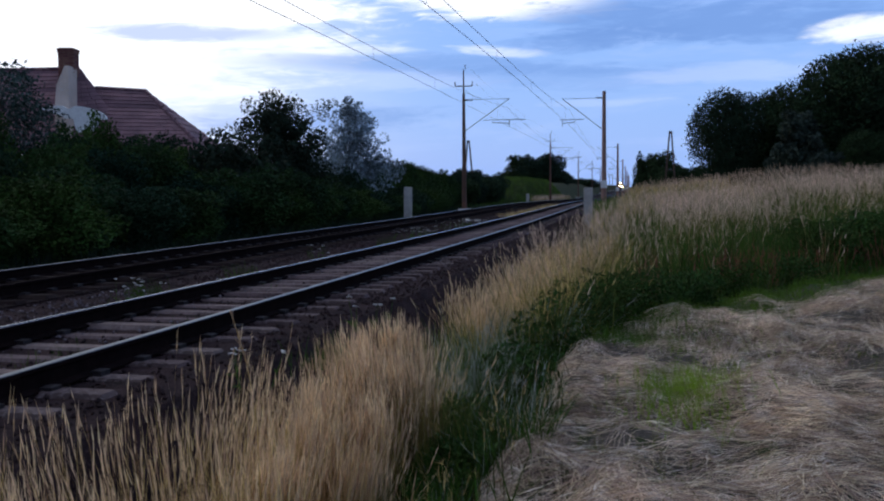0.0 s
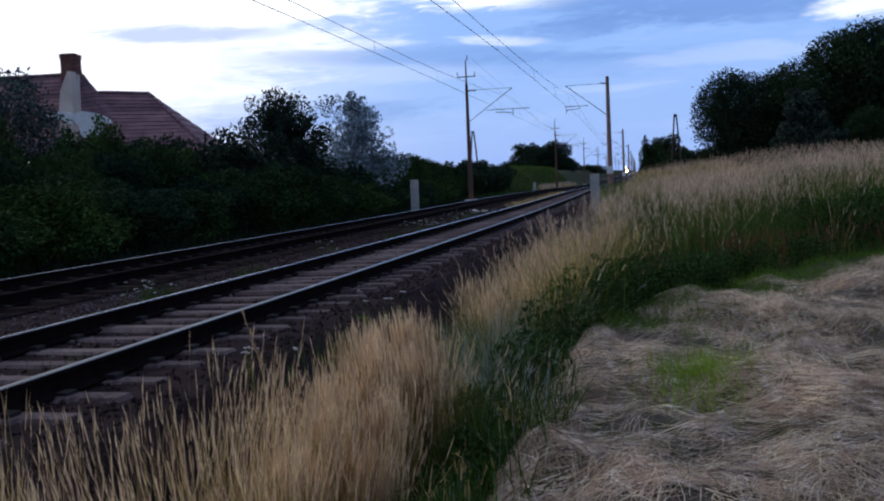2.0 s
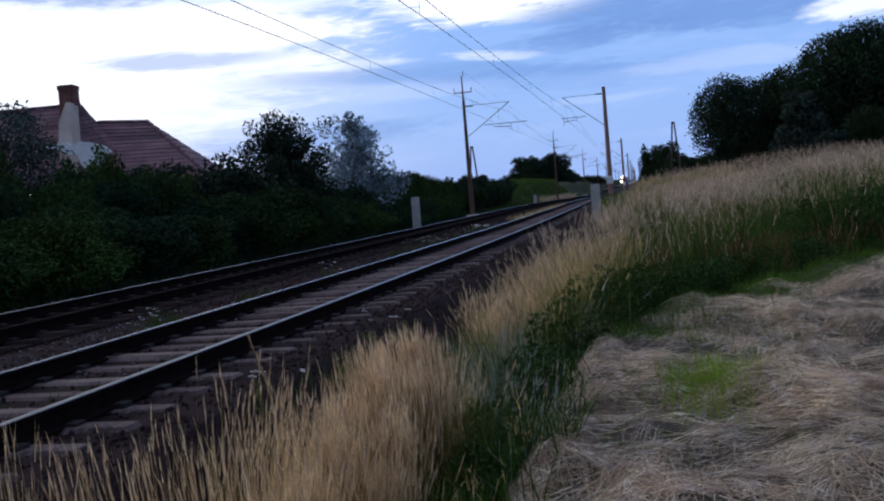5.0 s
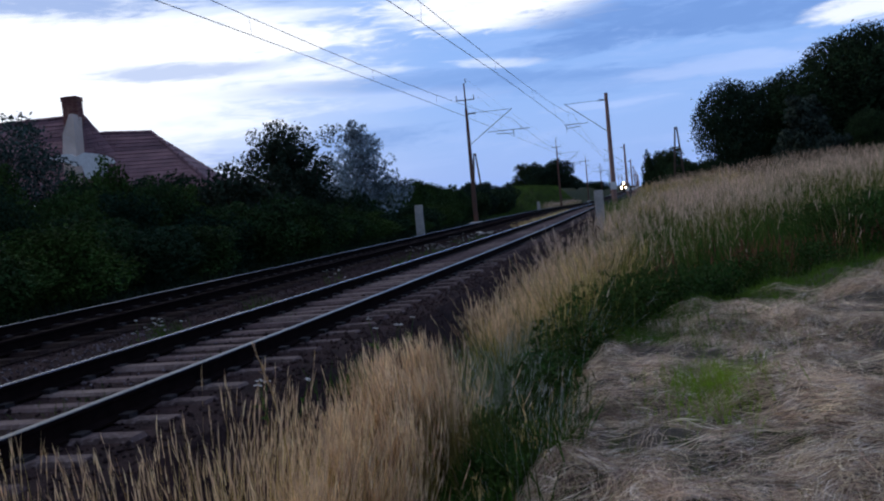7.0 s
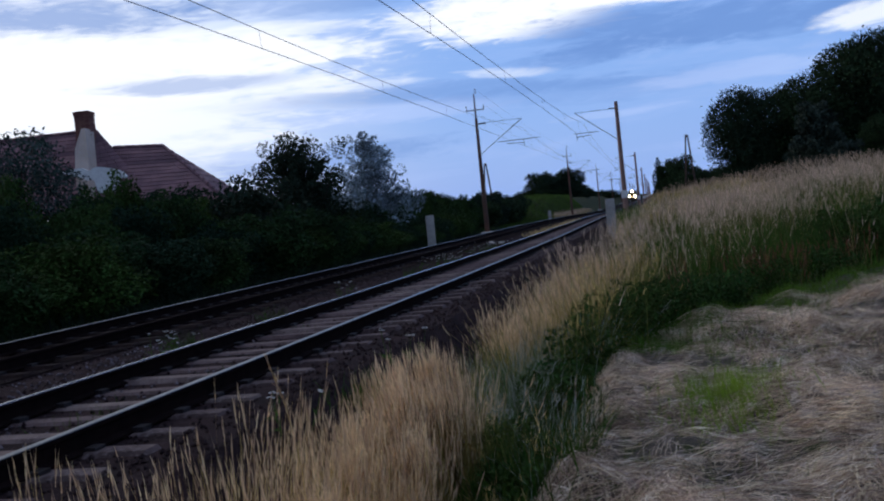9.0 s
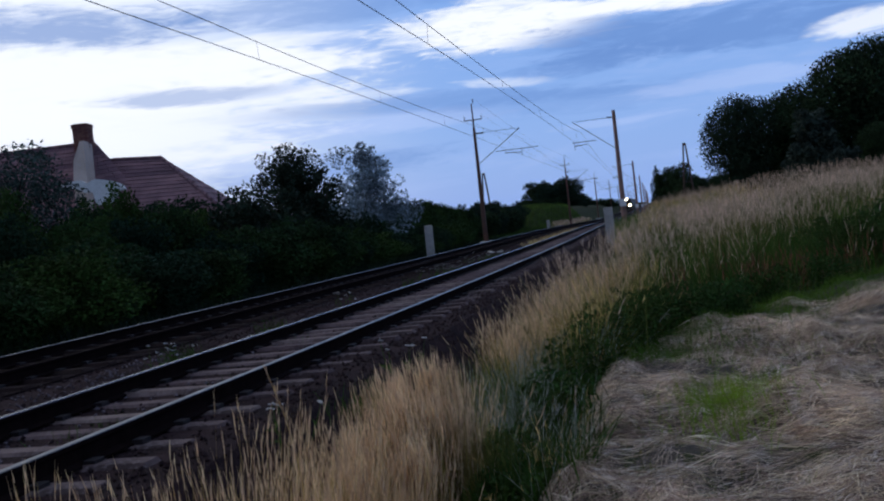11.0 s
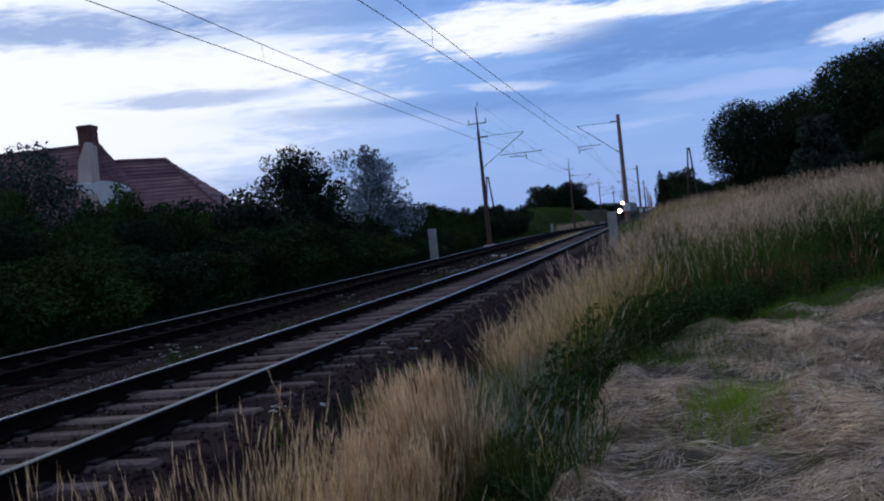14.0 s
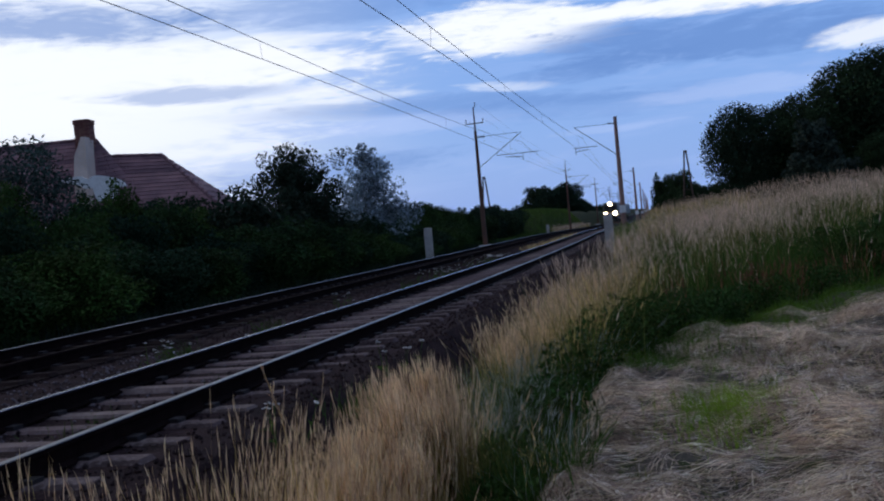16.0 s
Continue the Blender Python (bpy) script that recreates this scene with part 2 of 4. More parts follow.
M_FIELDGRASS = mat("bank_grass", (0.10, 0.16, 0.03), (0.05, 0.095, 0.02), 0.8, scale=0.2, fine=3, bump=0, spread=0.35, island=True, spec=0.05, through_light=0.3)
M_EDGE = mat("verge_grass", (0.13, 0.23, 0.025), (0.06, 0.12, 0.015), 0.75, scale=1.5, fine=6, bump=0, spread=0.35, island=True, spec=0.1, through_light=0.2)
M_DOCK = mat("rusty_dock_seed", (0.22, 0.075, 0.04), (0.14, 0.05, 0.03), 0.85, bump=0, spread=0.4, island=True)
M_PETAL = mat("white_petal", (0.75, 0.75, 0.72), (0.65, 0.65, 0.62), 0.8, bump=0, spread=0.15, island=True)
M_LOCO = mat("locomotive_paint", (0.06, 0.07, 0.06), (0.045, 0.05, 0.045), 0.45, scale=2, spread=0)
M_LOCOY = mat("locomotive_warning_stripe", (0.35, 0.22, 0.03), (0.28, 0.17, 0.03), 0.5, spread=0)
M_LAMP = mat("lit_headlamp", (1.0, 0.70, 0.38), (1.0, 0.70, 0.38), 0.4, bump=0, spread=0, emit=60.0)

# ---- mesh helpers ----


def mesh_from(name, verts, faces, material, parent=None, label="", smooth=False):
    me = bpy.data.meshes.new(name)
    me.from_pydata([tuple(v) for v in verts], [], faces)
    for m in (material if isinstance(material, (list, tuple)) else (material,)):
        me.materials.append(m)
    if smooth:
        me.polygons.foreach_set("use_smooth", [True] * len(me.polygons))
    ob = new(name, me)
    ob.parent = parent
    if label:
        tagged(ob, label)
    return ob


def mesh_arrays(name, V, quads, tris, material, parent=None, index=None):
    """A mesh from arrays of vertices, four-cornered and three-cornered faces."""
    me = bpy.data.meshes.new(name)
    quads, tris = np.asarray(quads, np.int32).reshape(-1, 4), np.asarray(tris, np.int32).reshape(-1, 3)
    nq, nt = len(quads), len(tris)
    me.vertices.add(len(V))
    me.vertices.foreach_set("co", np.asarray(V, np.float32).ravel())
    me.loops.add(4 * nq + 3 * nt)
    me.loops.foreach_set("vertex_index", np.concatenate([quads.ravel(), tris.ravel()]))
    me.polygons.add(nq + nt)
    me.polygons.foreach_set("loop_start", np.concatenate([4 * np.arange(nq), 4 * nq + 3 * np.arange(nt)]).astype(np.int32))
    for m in (material if isinstance(material, (list, tuple)) else (material,)):
        me.materials.append(m)
    if index is not None:
        me.polygons.foreach_set("material_index", np.asarray(index, np.int32))
    me.update(calc_edges=True)
    ob = new(name, me)
    ob.parent = parent
    return ob


def part(name, bm, material, parent=None, label="", smooth=False):
    me = bpy.data.meshes.new(name)
    bm.to_mesh(me)
    bm.free()
    for m in (material if isinstance(material, (list, tuple)) else (material,)):
        me.materials.append(m)
    if smooth:
        me.polygons.foreach_set("use_smooth", [True] * len(me.polygons))
    ob = new(name, me)
    ob.parent = parent
    if label:
        tagged(ob, label)
    return ob


def thing(name, m, label, category, group="", kind=""):
    ob = new(name)
    ob.empty_display_size = 0.2
    ob.matrix_basis = m
    return tagged(ob, label, category, group, kind)


def box(bm, c, size, bevel=0.0, rot=None, taper=1.0):
    """A box with bevelled edges into bm; taper narrows its top."""
    r = bmesh.ops.create_cube(bm, size=1)
    vs = r["verts"]
    for v in vs:
        k = taper if v.co.z > 0 else 1.0
        v.co = Vector((v.co.x * size[0] * k, v.co.y * size[1] * k, v.co.z * size[2]))
    if bevel:
        es = list({e for v in vs for e in v.link_edges})
        g = bmesh.ops.bevel(bm, geom=es, offset=bevel, segments=1, affect="EDGES")
        vs = list({v for f in g["faces"] for v in f.verts} | {v for v in vs if v.is_valid})
    m = Matrix.Translation(c) @ (rot.to_4x4() if rot else Matrix())
    bmesh.ops.transform(bm, matrix=m, verts=vs)
    return bm


def rod(bm, a, b, r1, r2=None, n=8):
    """A tapered round bar from a to b."""
    a, b = Vector(a), Vector(b)
    d = b - a
    q = d.to_track_quat("Z", "Y").to_matrix().to_4x4()
    bmesh.ops.create_cone(bm, cap_ends=True, segments=n, radius1=r1, radius2=r1 if r2 is None else r2, depth=d.length,
                          matrix=Matrix.Translation((a + b) / 2) @ q)
    return bm


# ---- the line of the railway: a gentle left curve, then straight ----
TH, CURVE, FOOT, S1 = radians(12.81), 0.0007, 4.133, 45.0
GAUGE, SPACING = 1.505, 4.05
_S = np.arange(-900.0, 4200.0, 0.5)
_PHI = TH - CURVE * np.clip(_S, -30, S1)
_X = np.cumsum(np.sin(_PHI)) * 0.5
_Y = np.cumsum(np.cos(_PHI)) * 0.5
_i0 = int(np.argmin(abs(_S)))
_X = _X - _X[_i0] - FOOT * math.cos(TH)
_Y = _Y - _Y[_i0] + FOOT * math.sin(TH)


def sag(s):
    """The grade of the line: it dips a little ahead and rises again far off."""
    s = np.asarray(s, float)
    k = np.clip((s - 60) / 120, 0, 1)
    b = np.clip((s - 420) / 230, 0, 1)
    return -0.7 * k * k * (3 - 2 * k) + 0.5 * b * b * (3 - 2 * b)


def xy(s, l):
    """Plan place at s metres along the line and l metres to the right of its nearest rail."""
    s = np.asarray(s, float)
    phi = np.interp(s, _S, _PHI)
    return np.interp(s, _S, _X) + l * np.cos(phi), np.interp(s, _S, _Y) - l * np.sin(phi)


def at(s, l, z=0.0):
    x, y = xy(s, l)
    return Vector((float(x), float(y), float(z + sag(s))))


def heading(s):
    return math.degrees(-float(np.interp(s, _S, _PHI)))


def sl(x, y):
    """Along and across the line for a plan place."""
    s = np.asarray(y, float) / math.cos(TH)
    for _ in range(6):
        px, py = xy(s, 0.0)
        phi = np.interp(s, _S, _PHI)
        s = s + (x - px) * np.sin(phi) + (y - py) * np.cos(phi)
    px, py = xy(s, 0.0)
    phi = np.interp(s, _S, _PHI)
    return s, (x - px) * np.cos(phi) - (y - py) * np.sin(phi)


def ss(v, lo, hi):
    k = np.clip((np.asarray(v, float) - lo) / (hi - lo), 0, 1)
    return k * k * (3 - 2 * k)


def wave(x, y):
    return (0.5 * np.sin(1.7 * x + 0.6 * y) * np.sin(0.9 * y - 0.4 * x + 1) + 0.3 * np.sin(4.1 * x - 1.3 * y + 2) * np.sin(3.3 * y + 0.5)
            + 0.2 * np.sin(7.7 * x + 2.9 * y) * np.sin(6.1 * y - 3.7 * x))


def mown_edge(s):
    """Where the mown verge ends towards the line; it bends away to the right ahead."""
    s = np.asarray(s, float)
    return 3.25 + 0.11 * np.clip(s - 8.5, 0, None) ** 1.75 * 0.9


def ground_z(s, l):
    s, l = np.asarray(s, float), np.asarray(l, float)
    right = -0.82 + 0.39 * ss(l, 2.75, 3.45)
    right = right + 0.95 * ss(s, 14, 30) * ss(l, 2.0, 13)
    left = -0.75 - 0.1 * ss(-l, 8, 12) + 3.7 * ss(s, 104, 150) * ss(-l, 9, 13.5)
    right = right + 0.6 * ss(s, 46, 58) * (1 - ss(s, 72, 90)) * ss(l, 1.7, 3.4)
    z = np.where(l > -2, right, left)
    x, y = xy(s, l)
    near = np.exp(-((np.maximum(s, 0) / 40) ** 2))
    mown = ss(l - mown_edge(s), -0.3, 0.3)
    z = z + 0.05 * wave(x, y) * near * np.where(l > 1.4, 1, 0) * (0.5 + mown) + 0.13 * mown * near * (0.5 + wave(0.6 * x + 3, 0.6 * y))
    z = z + mown * near * (0.13 * np.clip(wave(1.25 * x + 4.4, 1.05 * y + 0.6), -0.15, 1) + 0.06 * wave(2.7 * x, 2.4 * y + 1) + 0.05 * np.sin(2.1 * l - 0.5 * s + 1.2 * np.sin(0.7 * s)))
    return z + sag(s) * np.exp(-((l / 60) ** 2))


def put(s, l, dz=0.0):
    x, y = xy(s, l)
    return Vector((float(x), float(y), float(ground_z(s, l)) + dz))


def build_ground():
    s = np.concatenate([np.array([-800, -400, -200, -100, -60, -40, -25, -15, -8, -4]), np.arange(-2, 24, 0.25), np.arange(24, 60, 1.0),
                        np.arange(60, 200, 5.0), np.arange(200, 700, 25), np.array([700, 900, 1200, 1700, 2500, 4000])])
    l = np.concatenate([np.array([-1150, -700, -400, -250, -150, -100, -70, -50, -40, -30, -25, -20, -16, -14, -12, -11, -10, -8, -5, -2]),
                        np.arange(-1, 12, 0.2), np.arange(12, 30, 1.0), np.array([30, 35, 40, 50, 70, 100, 150, 250, 400, 700, 1150])])
    S, Lm = np.meshgrid(s, l, indexing="ij")
    x, y = xy(S.ravel(), Lm.ravel())
    z = ground_z(S.ravel(), Lm.ravel())
    n = len(l)
    faces = [(i * n + j, i * n + j + 1, (i + 1) * n + j + 1, (i + 1) * n + j) for i in range(len(s) - 1) for j in range(n - 1)]
    faces = [f[::-1] for f in faces]
    ob = mesh_from("ground", np.stack([x, y, z], 1), faces, M_SOIL, smooth=True)
    tagged(ob, "rough dark soil and turf verge beside the railway", "ground", kind="structure")


build_ground()


def build_verge():
    """The mown verge: stubble laid a hand's breadth over the soil, ragged at its edge."""
    s, e = np.arange(-4, 24, 0.2), np.concatenate([np.arange(0, 5, 0.2), np.arange(5, 12, 0.6)])
    S, Em = np.meshgrid(s, e, indexing="ij")
    S, Em = S.ravel(), Em.ravel()
    Lm = mown_edge(S) + Em + np.where(Em < 0.1, 0.12 * np.sin(3.1 * S) + 0.08 * np.sin(7.3 * S), 0)
    x, y = xy(S, Lm)
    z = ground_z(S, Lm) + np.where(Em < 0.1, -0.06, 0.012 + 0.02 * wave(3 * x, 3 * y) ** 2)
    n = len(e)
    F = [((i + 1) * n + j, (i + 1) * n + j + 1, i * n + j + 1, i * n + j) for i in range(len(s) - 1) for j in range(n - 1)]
    tagged(mesh_from("mown_verge", np.stack([x, y, z], 1), [f[::-1] for f in F], M_THATCH, smooth=True), "brown mown stubble on the verge, darkened for shade between the hay", "verge", kind="structure")


build_verge()


def sweep(name, profile, s, l, material, parent=None, label="", closed=True, smooth=False):
    """Draw a cross-section (across, up) along the line."""
    n = len(profile)
    V = []
    for si in s:
        for a, b in profile:
            p = at(si, l + a, b)
            V.append(p)
    F = []
    for i in range(len(s) - 1):
        for j in range(n if closed else n - 1):
            k = (j + 1) % n
            F.append((i * n + j, (i + 1) * n + j, (i + 1) * n + k, i * n + k))
    if closed:
        F += [tuple(range(n)), tuple(range((len(s) - 1) * n, len(s) * n))[::-1]]
    return mesh_from(name, V, F, material, parent, label, smooth)


# ---- ballast ----
def build_ballast():
    s = np.concatenate([np.arange(-40, 60, 1.0), np.arange(60, 300, 5.0), np.arange(300, 900, 20.0)])
    prof = [(1.85, -0.95), (0.95, -0.215), (0.5, -0.19), (-GAUGE / 2, -0.2), (-GAUGE - 0.5, -0.186), (-2.7, -0.33), (-SPACING + 0.5, -0.21),
            (-SPACING - 0.75, -0.25), (-SPACING - GAUGE - 0.5, -0.21), (-SPACING - GAUGE - 0.95, -0.23), (-SPACING - GAUGE - 1.9, -0.95)]
    ob = sweep("ballast", prof, s, 0.0, M_BALLAST, smooth=False)
    tagged(ob, "brown crushed-stone ballast bed under two railway tracks", "ballast", kind="structure")
    # Darkened sheet over the far track's bed, standing in for shade.
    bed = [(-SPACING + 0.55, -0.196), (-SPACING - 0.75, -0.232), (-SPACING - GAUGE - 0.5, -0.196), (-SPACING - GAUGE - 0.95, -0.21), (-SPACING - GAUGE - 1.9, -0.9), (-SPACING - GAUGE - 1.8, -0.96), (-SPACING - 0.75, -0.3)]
    tagged(sweep("shaded_ballast", bed, s, 0.0, M_SHADEBED), "far track ballast coloured near-black for the hedge's shade", "ballast", kind="structure")
    rng = np.random.default_rng(5)
    stone = np.array([(0, 0, 0.55), (0.5, 0.1, 0.1), (0.1, 0.5, 0.05), (-0.5, 0.05, 0.12), (-0.05, -0.5, 0.08), (0.0, 0.0, -0.4)])
    tri = [(0, 1, 2), (0, 2, 3), (0, 3, 4), (0, 4, 1), (5, 2, 1), (5, 3, 2), (5, 4, 3), (5, 1, 4)]
    V, F = [], []
    pa = np.array([p[0] for p in prof[::-1]])
    pz = np.array([p[1] for p in prof[::-1]])
    G, GF = [], []
    for i in range(40000):
        si = -3 + 52 * rng.random() ** 2.0
        li = rng.uniform(-4.0, 1.75)
        if -2.0 < li < 0.5 and rng.random() < 0.6:
            continue
        z = float(np.interp(li, pa, pz))
        k = rng.uniform(0.016, 0.05)
        a = rng.uniform(0, 6.28)
        c, d = math.cos(a), math.sin(a)
        v = stone * k * rng.uniform(0.7, 1.3, (6, 3))
        v = np.stack([v[:, 0] * c - v[:, 1] * d, v[:, 0] * d + v[:, 1] * c, v[:, 2]], 1)
        p = at(si, li, z + 0.2 * k)
        pale = -3.4 < li < -1.75 and si < 13 and rng.random() < 0.8 or -1.4 < li < -0.1 and rng.random() < 0.35
        vv, ff = (G, GF) if pale else (V, F)
        o = len(vv)
        vv.extend(v + np.array(p))
        ff.extend([(x + o, y + o, w + o) for x, y, w in tri])
    tagged(mesh_from("track_gravel", G, GF, M_GRAVEL), "pale grey gravel lying between the tracks", "gravel", kind="stuff")
    tagged(mesh_from("ballast_stones", V, F, M_STONE), "loose brown and grey crushed stones between sleepers", "gravel", kind="stuff")


build_ballast()

# ---- rails and sleepers ----
RAIL = [(-0.075, -0.172), (0.075, -0.172), (0.075, -0.158), (0.012, -0.14), (0.012, -0.045), (0.036, -0.035), (0.036, -0.006), (0.028, 0.0),
        (-0.028, 0.0), (-0.036, -0.006), (-0.036, -0.035), (-0.012, -0.045), (-0.012, -0.14), (-0.075, -0.158)]
RS = np.concatenate([np.arange(-30, 60, 1.0), np.arange(60, 200, 4.0), np.arange(200, 900, 20.0)])


def build_track(l0, label):
    tr = thing("railway_track", Matrix(), label, "railway track", "double track line", "structure")
    for k in (0, 1):
        # Head colour sets each rail's glint: bright, dim, or none with plain rust.
        r = sweep("rail", RAIL, RS, l0 - k * GAUGE, [M_RUST, (M_RAILTOP if k else M_RAILDIM) if l0 == 0 else M_RAILDIM if k else M_RUST], tr, "steel rail with rusty web and worn head")
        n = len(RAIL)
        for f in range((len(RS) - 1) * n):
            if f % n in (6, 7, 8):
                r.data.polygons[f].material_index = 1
    bm = bmesh.new()
    box(bm, (0, 0, 0), (2.6, 0.26, 0.16), 0.045)
    # The far track's sleepers carry their shade in the colour.
    one = part("sleeper", bm, M_SLEEPER if l0 == 0 else M_SLEEPER_SHADE, tr)
    rng = random.Random(int(l0 * 10) + 7)
    i = 0
    s = -8.0
    while s < 150:
        o = one if i == 0 else one.copy()
        if i:
            scene.collection.objects.link(o)
        c = at(s + rng.uniform(-0.02, 0.02), l0 - GAUGE / 2 + rng.uniform(-0.03, 0.03), -0.238 + rng.uniform(-0.016, 0.012))
        o.matrix_basis = pose(*c, 0, rng.uniform(-0.6, 0.6), heading(s) + rng.uniform(-1.5, 1.5))
        i += 1
        s += 0.6
    # rail plates on the sleepers, too small to part
    bm = bmesh.new()
    s = -8.0
    while s < 40:
        for k in (0, 1):
            for dx in (-0.1, 0.1):
                c = at(s, l0 - k * GAUGE + dx, -0.155)
                box(bm, c, (0.09, 0.12, 0.04), 0, Euler((0, 0, radians(heading(s)))).to_matrix())
        s += 0.6
    tagged(part("rail_clips", bm, M_IRON, tr, "rusty rail clips on the sleepers"), kind="stuff")


build_track(0.0, "railway track of rusty rails on weathered sleepers in ballast")
build_track(-SPACING, "railway track with rails, sleepers and bed coloured dark for shade")

# ---- overhead line ----
MASTS = [66 + 70 * i for i in range(-1, 8)]
L_NEAR, L_FAR = -GAUGE / 2, -SPACING - GAUGE / 2


def insulator(bm, a, b, r=0.05):
    a, b = Vector(a), Vector(b)
    for i in range(4):
        p = a.lerp(b, (i + 0.2) / 4)
        q = a.lerp(b, (i + 0.8) / 4)
        rod(bm, p, q, r, r * 0.5, 8)
    return bm


def mast(s, l, side, kind):
    """A mast at its foot; side +1 reaches to the right over the line, -1 to the left."""
    m = pose(*at(s, l, -0.55), 0, 0, heading(s))
    if kind == "steel":
        t = thing("catenary_mast", m, "slim rust-brown steel catenary mast with pole-top insulators", "catenary mast", "masts beside the hedge")
        H, r1, r2, mm = 8.0, 0.15, 0.085, M_MASTL
    else:
        t = thing("catenary_mast", m, "tapered pinkish concrete catenary mast with a white plate", "catenary mast", "masts beside the grass bank")
        H, r1, r2, mm = 8.05, 0.19, 0.115, M_MAST
    bm = bmesh.new()
    if kind == "steel":
        k = r2 / r1
        box(bm, (0, 0, H / 2), (2 * r1, 2 * r1 * 0.8, H), 0.03, taper=k)
    else:
        rod(bm, (0, 0, 0), (0, 0, H), r1, r2, 14)
    part("pole", bm, mm, t)
    bm = bmesh.new()
    box(bm, (0, 0, 0.1), (0.8, 0.8, 0.5), 0.04)
    part("foundation", bm, M_CONC, t, "pale concrete mast foot")
    reach = 3.05 if kind == "steel" else 2.75
    zt, zs, zr = 7.6, 5.55, 6.1
    bm = bmesh.new()
    insulator(bm, (side * 0.12, 0, zt), (side * 0.55, 0, zt))
    part("insulator", bm, M_INSUL, t)
    bm = bmesh.new()
    rod(bm, (side * 0.5, 0, zt), (side * reach, 0, zt), 0.014, n=6)
    part("top_tie", bm, M_WIRE, t)
    bm = bmesh.new()
    rod(bm, (side * 0.12, 0, zs), (side * reach, 0, zt), 0.022, n=6)
    part("strut", bm, M_IRON, t)
    bm = bmesh.new()
    rod(bm, (side * 1.3, 0, zr + 0.12), (side * (reach + (1.1 if kind == "steel" else 0.15)), 0, zr + 0.12), 0.022, n=6)
    rod(bm, (side * reach, 0, zr + 0.12), (side * reach, 0, zr - 0.35), 0.02, n=6)
    rod(bm, (side * 1.9, 0, zr - 0.05), (side * reach, 0, zr - 0.12), 0.022, n=6)
    part("steady_arm", bm, M_IRON, t)
    if kind == "steel":
        bm = bmesh.new()
        rod(bm, (0, 0, H - 0.1), (0, 0, H + 1.6), 0.06, 0.04, 8)
        part("top_post", bm, M_MASTL, t)
        bm = bmesh.new()
        rod(bm, (-0.6, 0, H + 0.5), (0.6, 0, H + 0.5), 0.035, n=6)
        part("crossarm", bm, M_IRON, t)
        for x, z in ((-0.58, H + 0.5), (0.58, H + 0.5), (0.12, H + 1.6)):
            bm = bmesh.new()
            insulator(bm, (x, 0, z), (x, 0, z + 0.32), 0.055)
            part("insulator", bm, M_INSUL, t)
        bm = bmesh.new()
        rod(bm, (0.05, 0, H - 0.45), (0.62, 0, H - 0.45), 0.03, n=6)
        part("bracket", bm, M_IRON, t)
    else:
        bm = bmesh.new()
        box(bm, (0, -0.24, 1.9), (0.42, 0.03, 0.5), 0.01)
        part("mast_plate", bm, M_WHITE, t, "small white mast plate")
        bm = bmesh.new()
        rod(bm, (-0.05, 0, zt), (-0.5, 0, zt + 0.05), 0.03, n=6)
        part("bracket", bm, M_IRON, t)
    return t


for s in MASTS[1:]:
    mast(s - 1.3, L_FAR - 2.85, 1, "steel")
    mast(s, L_NEAR + (2.3 if s < 100 else 2.15), -1, "concrete")


def line_of(points, r, name, parent, n=5):
    """A wire through points."""
    bm = bmesh.new()
    for a, b in zip(points[:-1], points[1:]):
        rod(bm, a, b, r, n=n)
    return part(name, bm, M_WIRE, parent)


def overhead(l0, label, zig, contact):
    top = contact + 1.15
    t = thing("overhead_line", Matrix(), label, "overhead wire", "overhead lines")
    con, mes, drops = [], [], []
    for i, s0 in enumerate(MASTS[:-1]):
        z = zig if i % 2 else -zig
        for k in range(14):
            u = k / 14
            s = s0 + 70 * u
            l = l0 + z * (1 - 2 * u)
            c = at(s, l, contact)
            m = at(s, l0 + 0.3 * z * (1 - 2 * u), top - 4 * (top - contact - 0.36) * u * (1 - u))
            con.append(c)
            mes.append(m)
            if k % 2:
                drops.append((c, m))
    line_of(con, 0.009, "contact_wire", t)
    line_of(mes, 0.009, "messenger_wire", t)
    for a, b in drops[:60]:
        bm = bmesh.new()
        rod(bm, a, b, 0.004, n=4)
        part("dropper", bm, M_WIRE, t)


overhead(L_NEAR, "sagging contact and messenger wires over the nearer track", 0.15, 5.17)
overhead(L_FAR, "sagging contact and messenger wires over the farther track", -0.15, 5.4)


def feeder():
    t = thing("feeder_line", Matrix(), "thin feeder wires strung along the mast tops", "overhead wire", "overhead lines")
    for dx, dz in ((-0.58, 8.25), (0.58, 8.25), (0.12, 9.35)):
        pts = []
        for s0 in MASTS[1:-1]:
            for k in range(8):
                u = k / 8
                pts.append(at(s0 + 70 * u, L_FAR - 2.85 + dx, dz - 4 * 0.6 * u * (1 - u)))
        line_of(pts, 0.006, "feeder_wire", t, 4)


feeder()

# ---- concrete marker posts ----


def marker(s, l, h, w, lean, label):
    p = at(s, l, -0.75)
    t = thing("marker_post", pose(*p, lean, lean * 0.6, heading(s)), label, "marker post", "concrete posts by the line")
    bm = bmesh.new()
    box(bm, (0, 0, h / 2), (w, 0.14, h), 0.02)
    part("slab", bm, M_CONC, t)


marker(50.0, -8.15, 2.0, 0.42, 1.5, "pale upright concrete marker slab beside the far track")
marker(45.5, 1.42, 1.9, 0.4, 0, "pale concrete marker slab at the edge of tall grass")
marker(118, -9.0, 1.5, 0.35, 0, "small pale concrete post beside the far track")
marker(61, 5.5, 1.6, 0.9, 0, "low grey concrete block standing in the grass")

# ---- house beyond the hedge ----


def house():
    t = thing("house", pose(-20.2, 52.0, -0.85), "old plastered house with tiled roofs and brick chimney", "house")
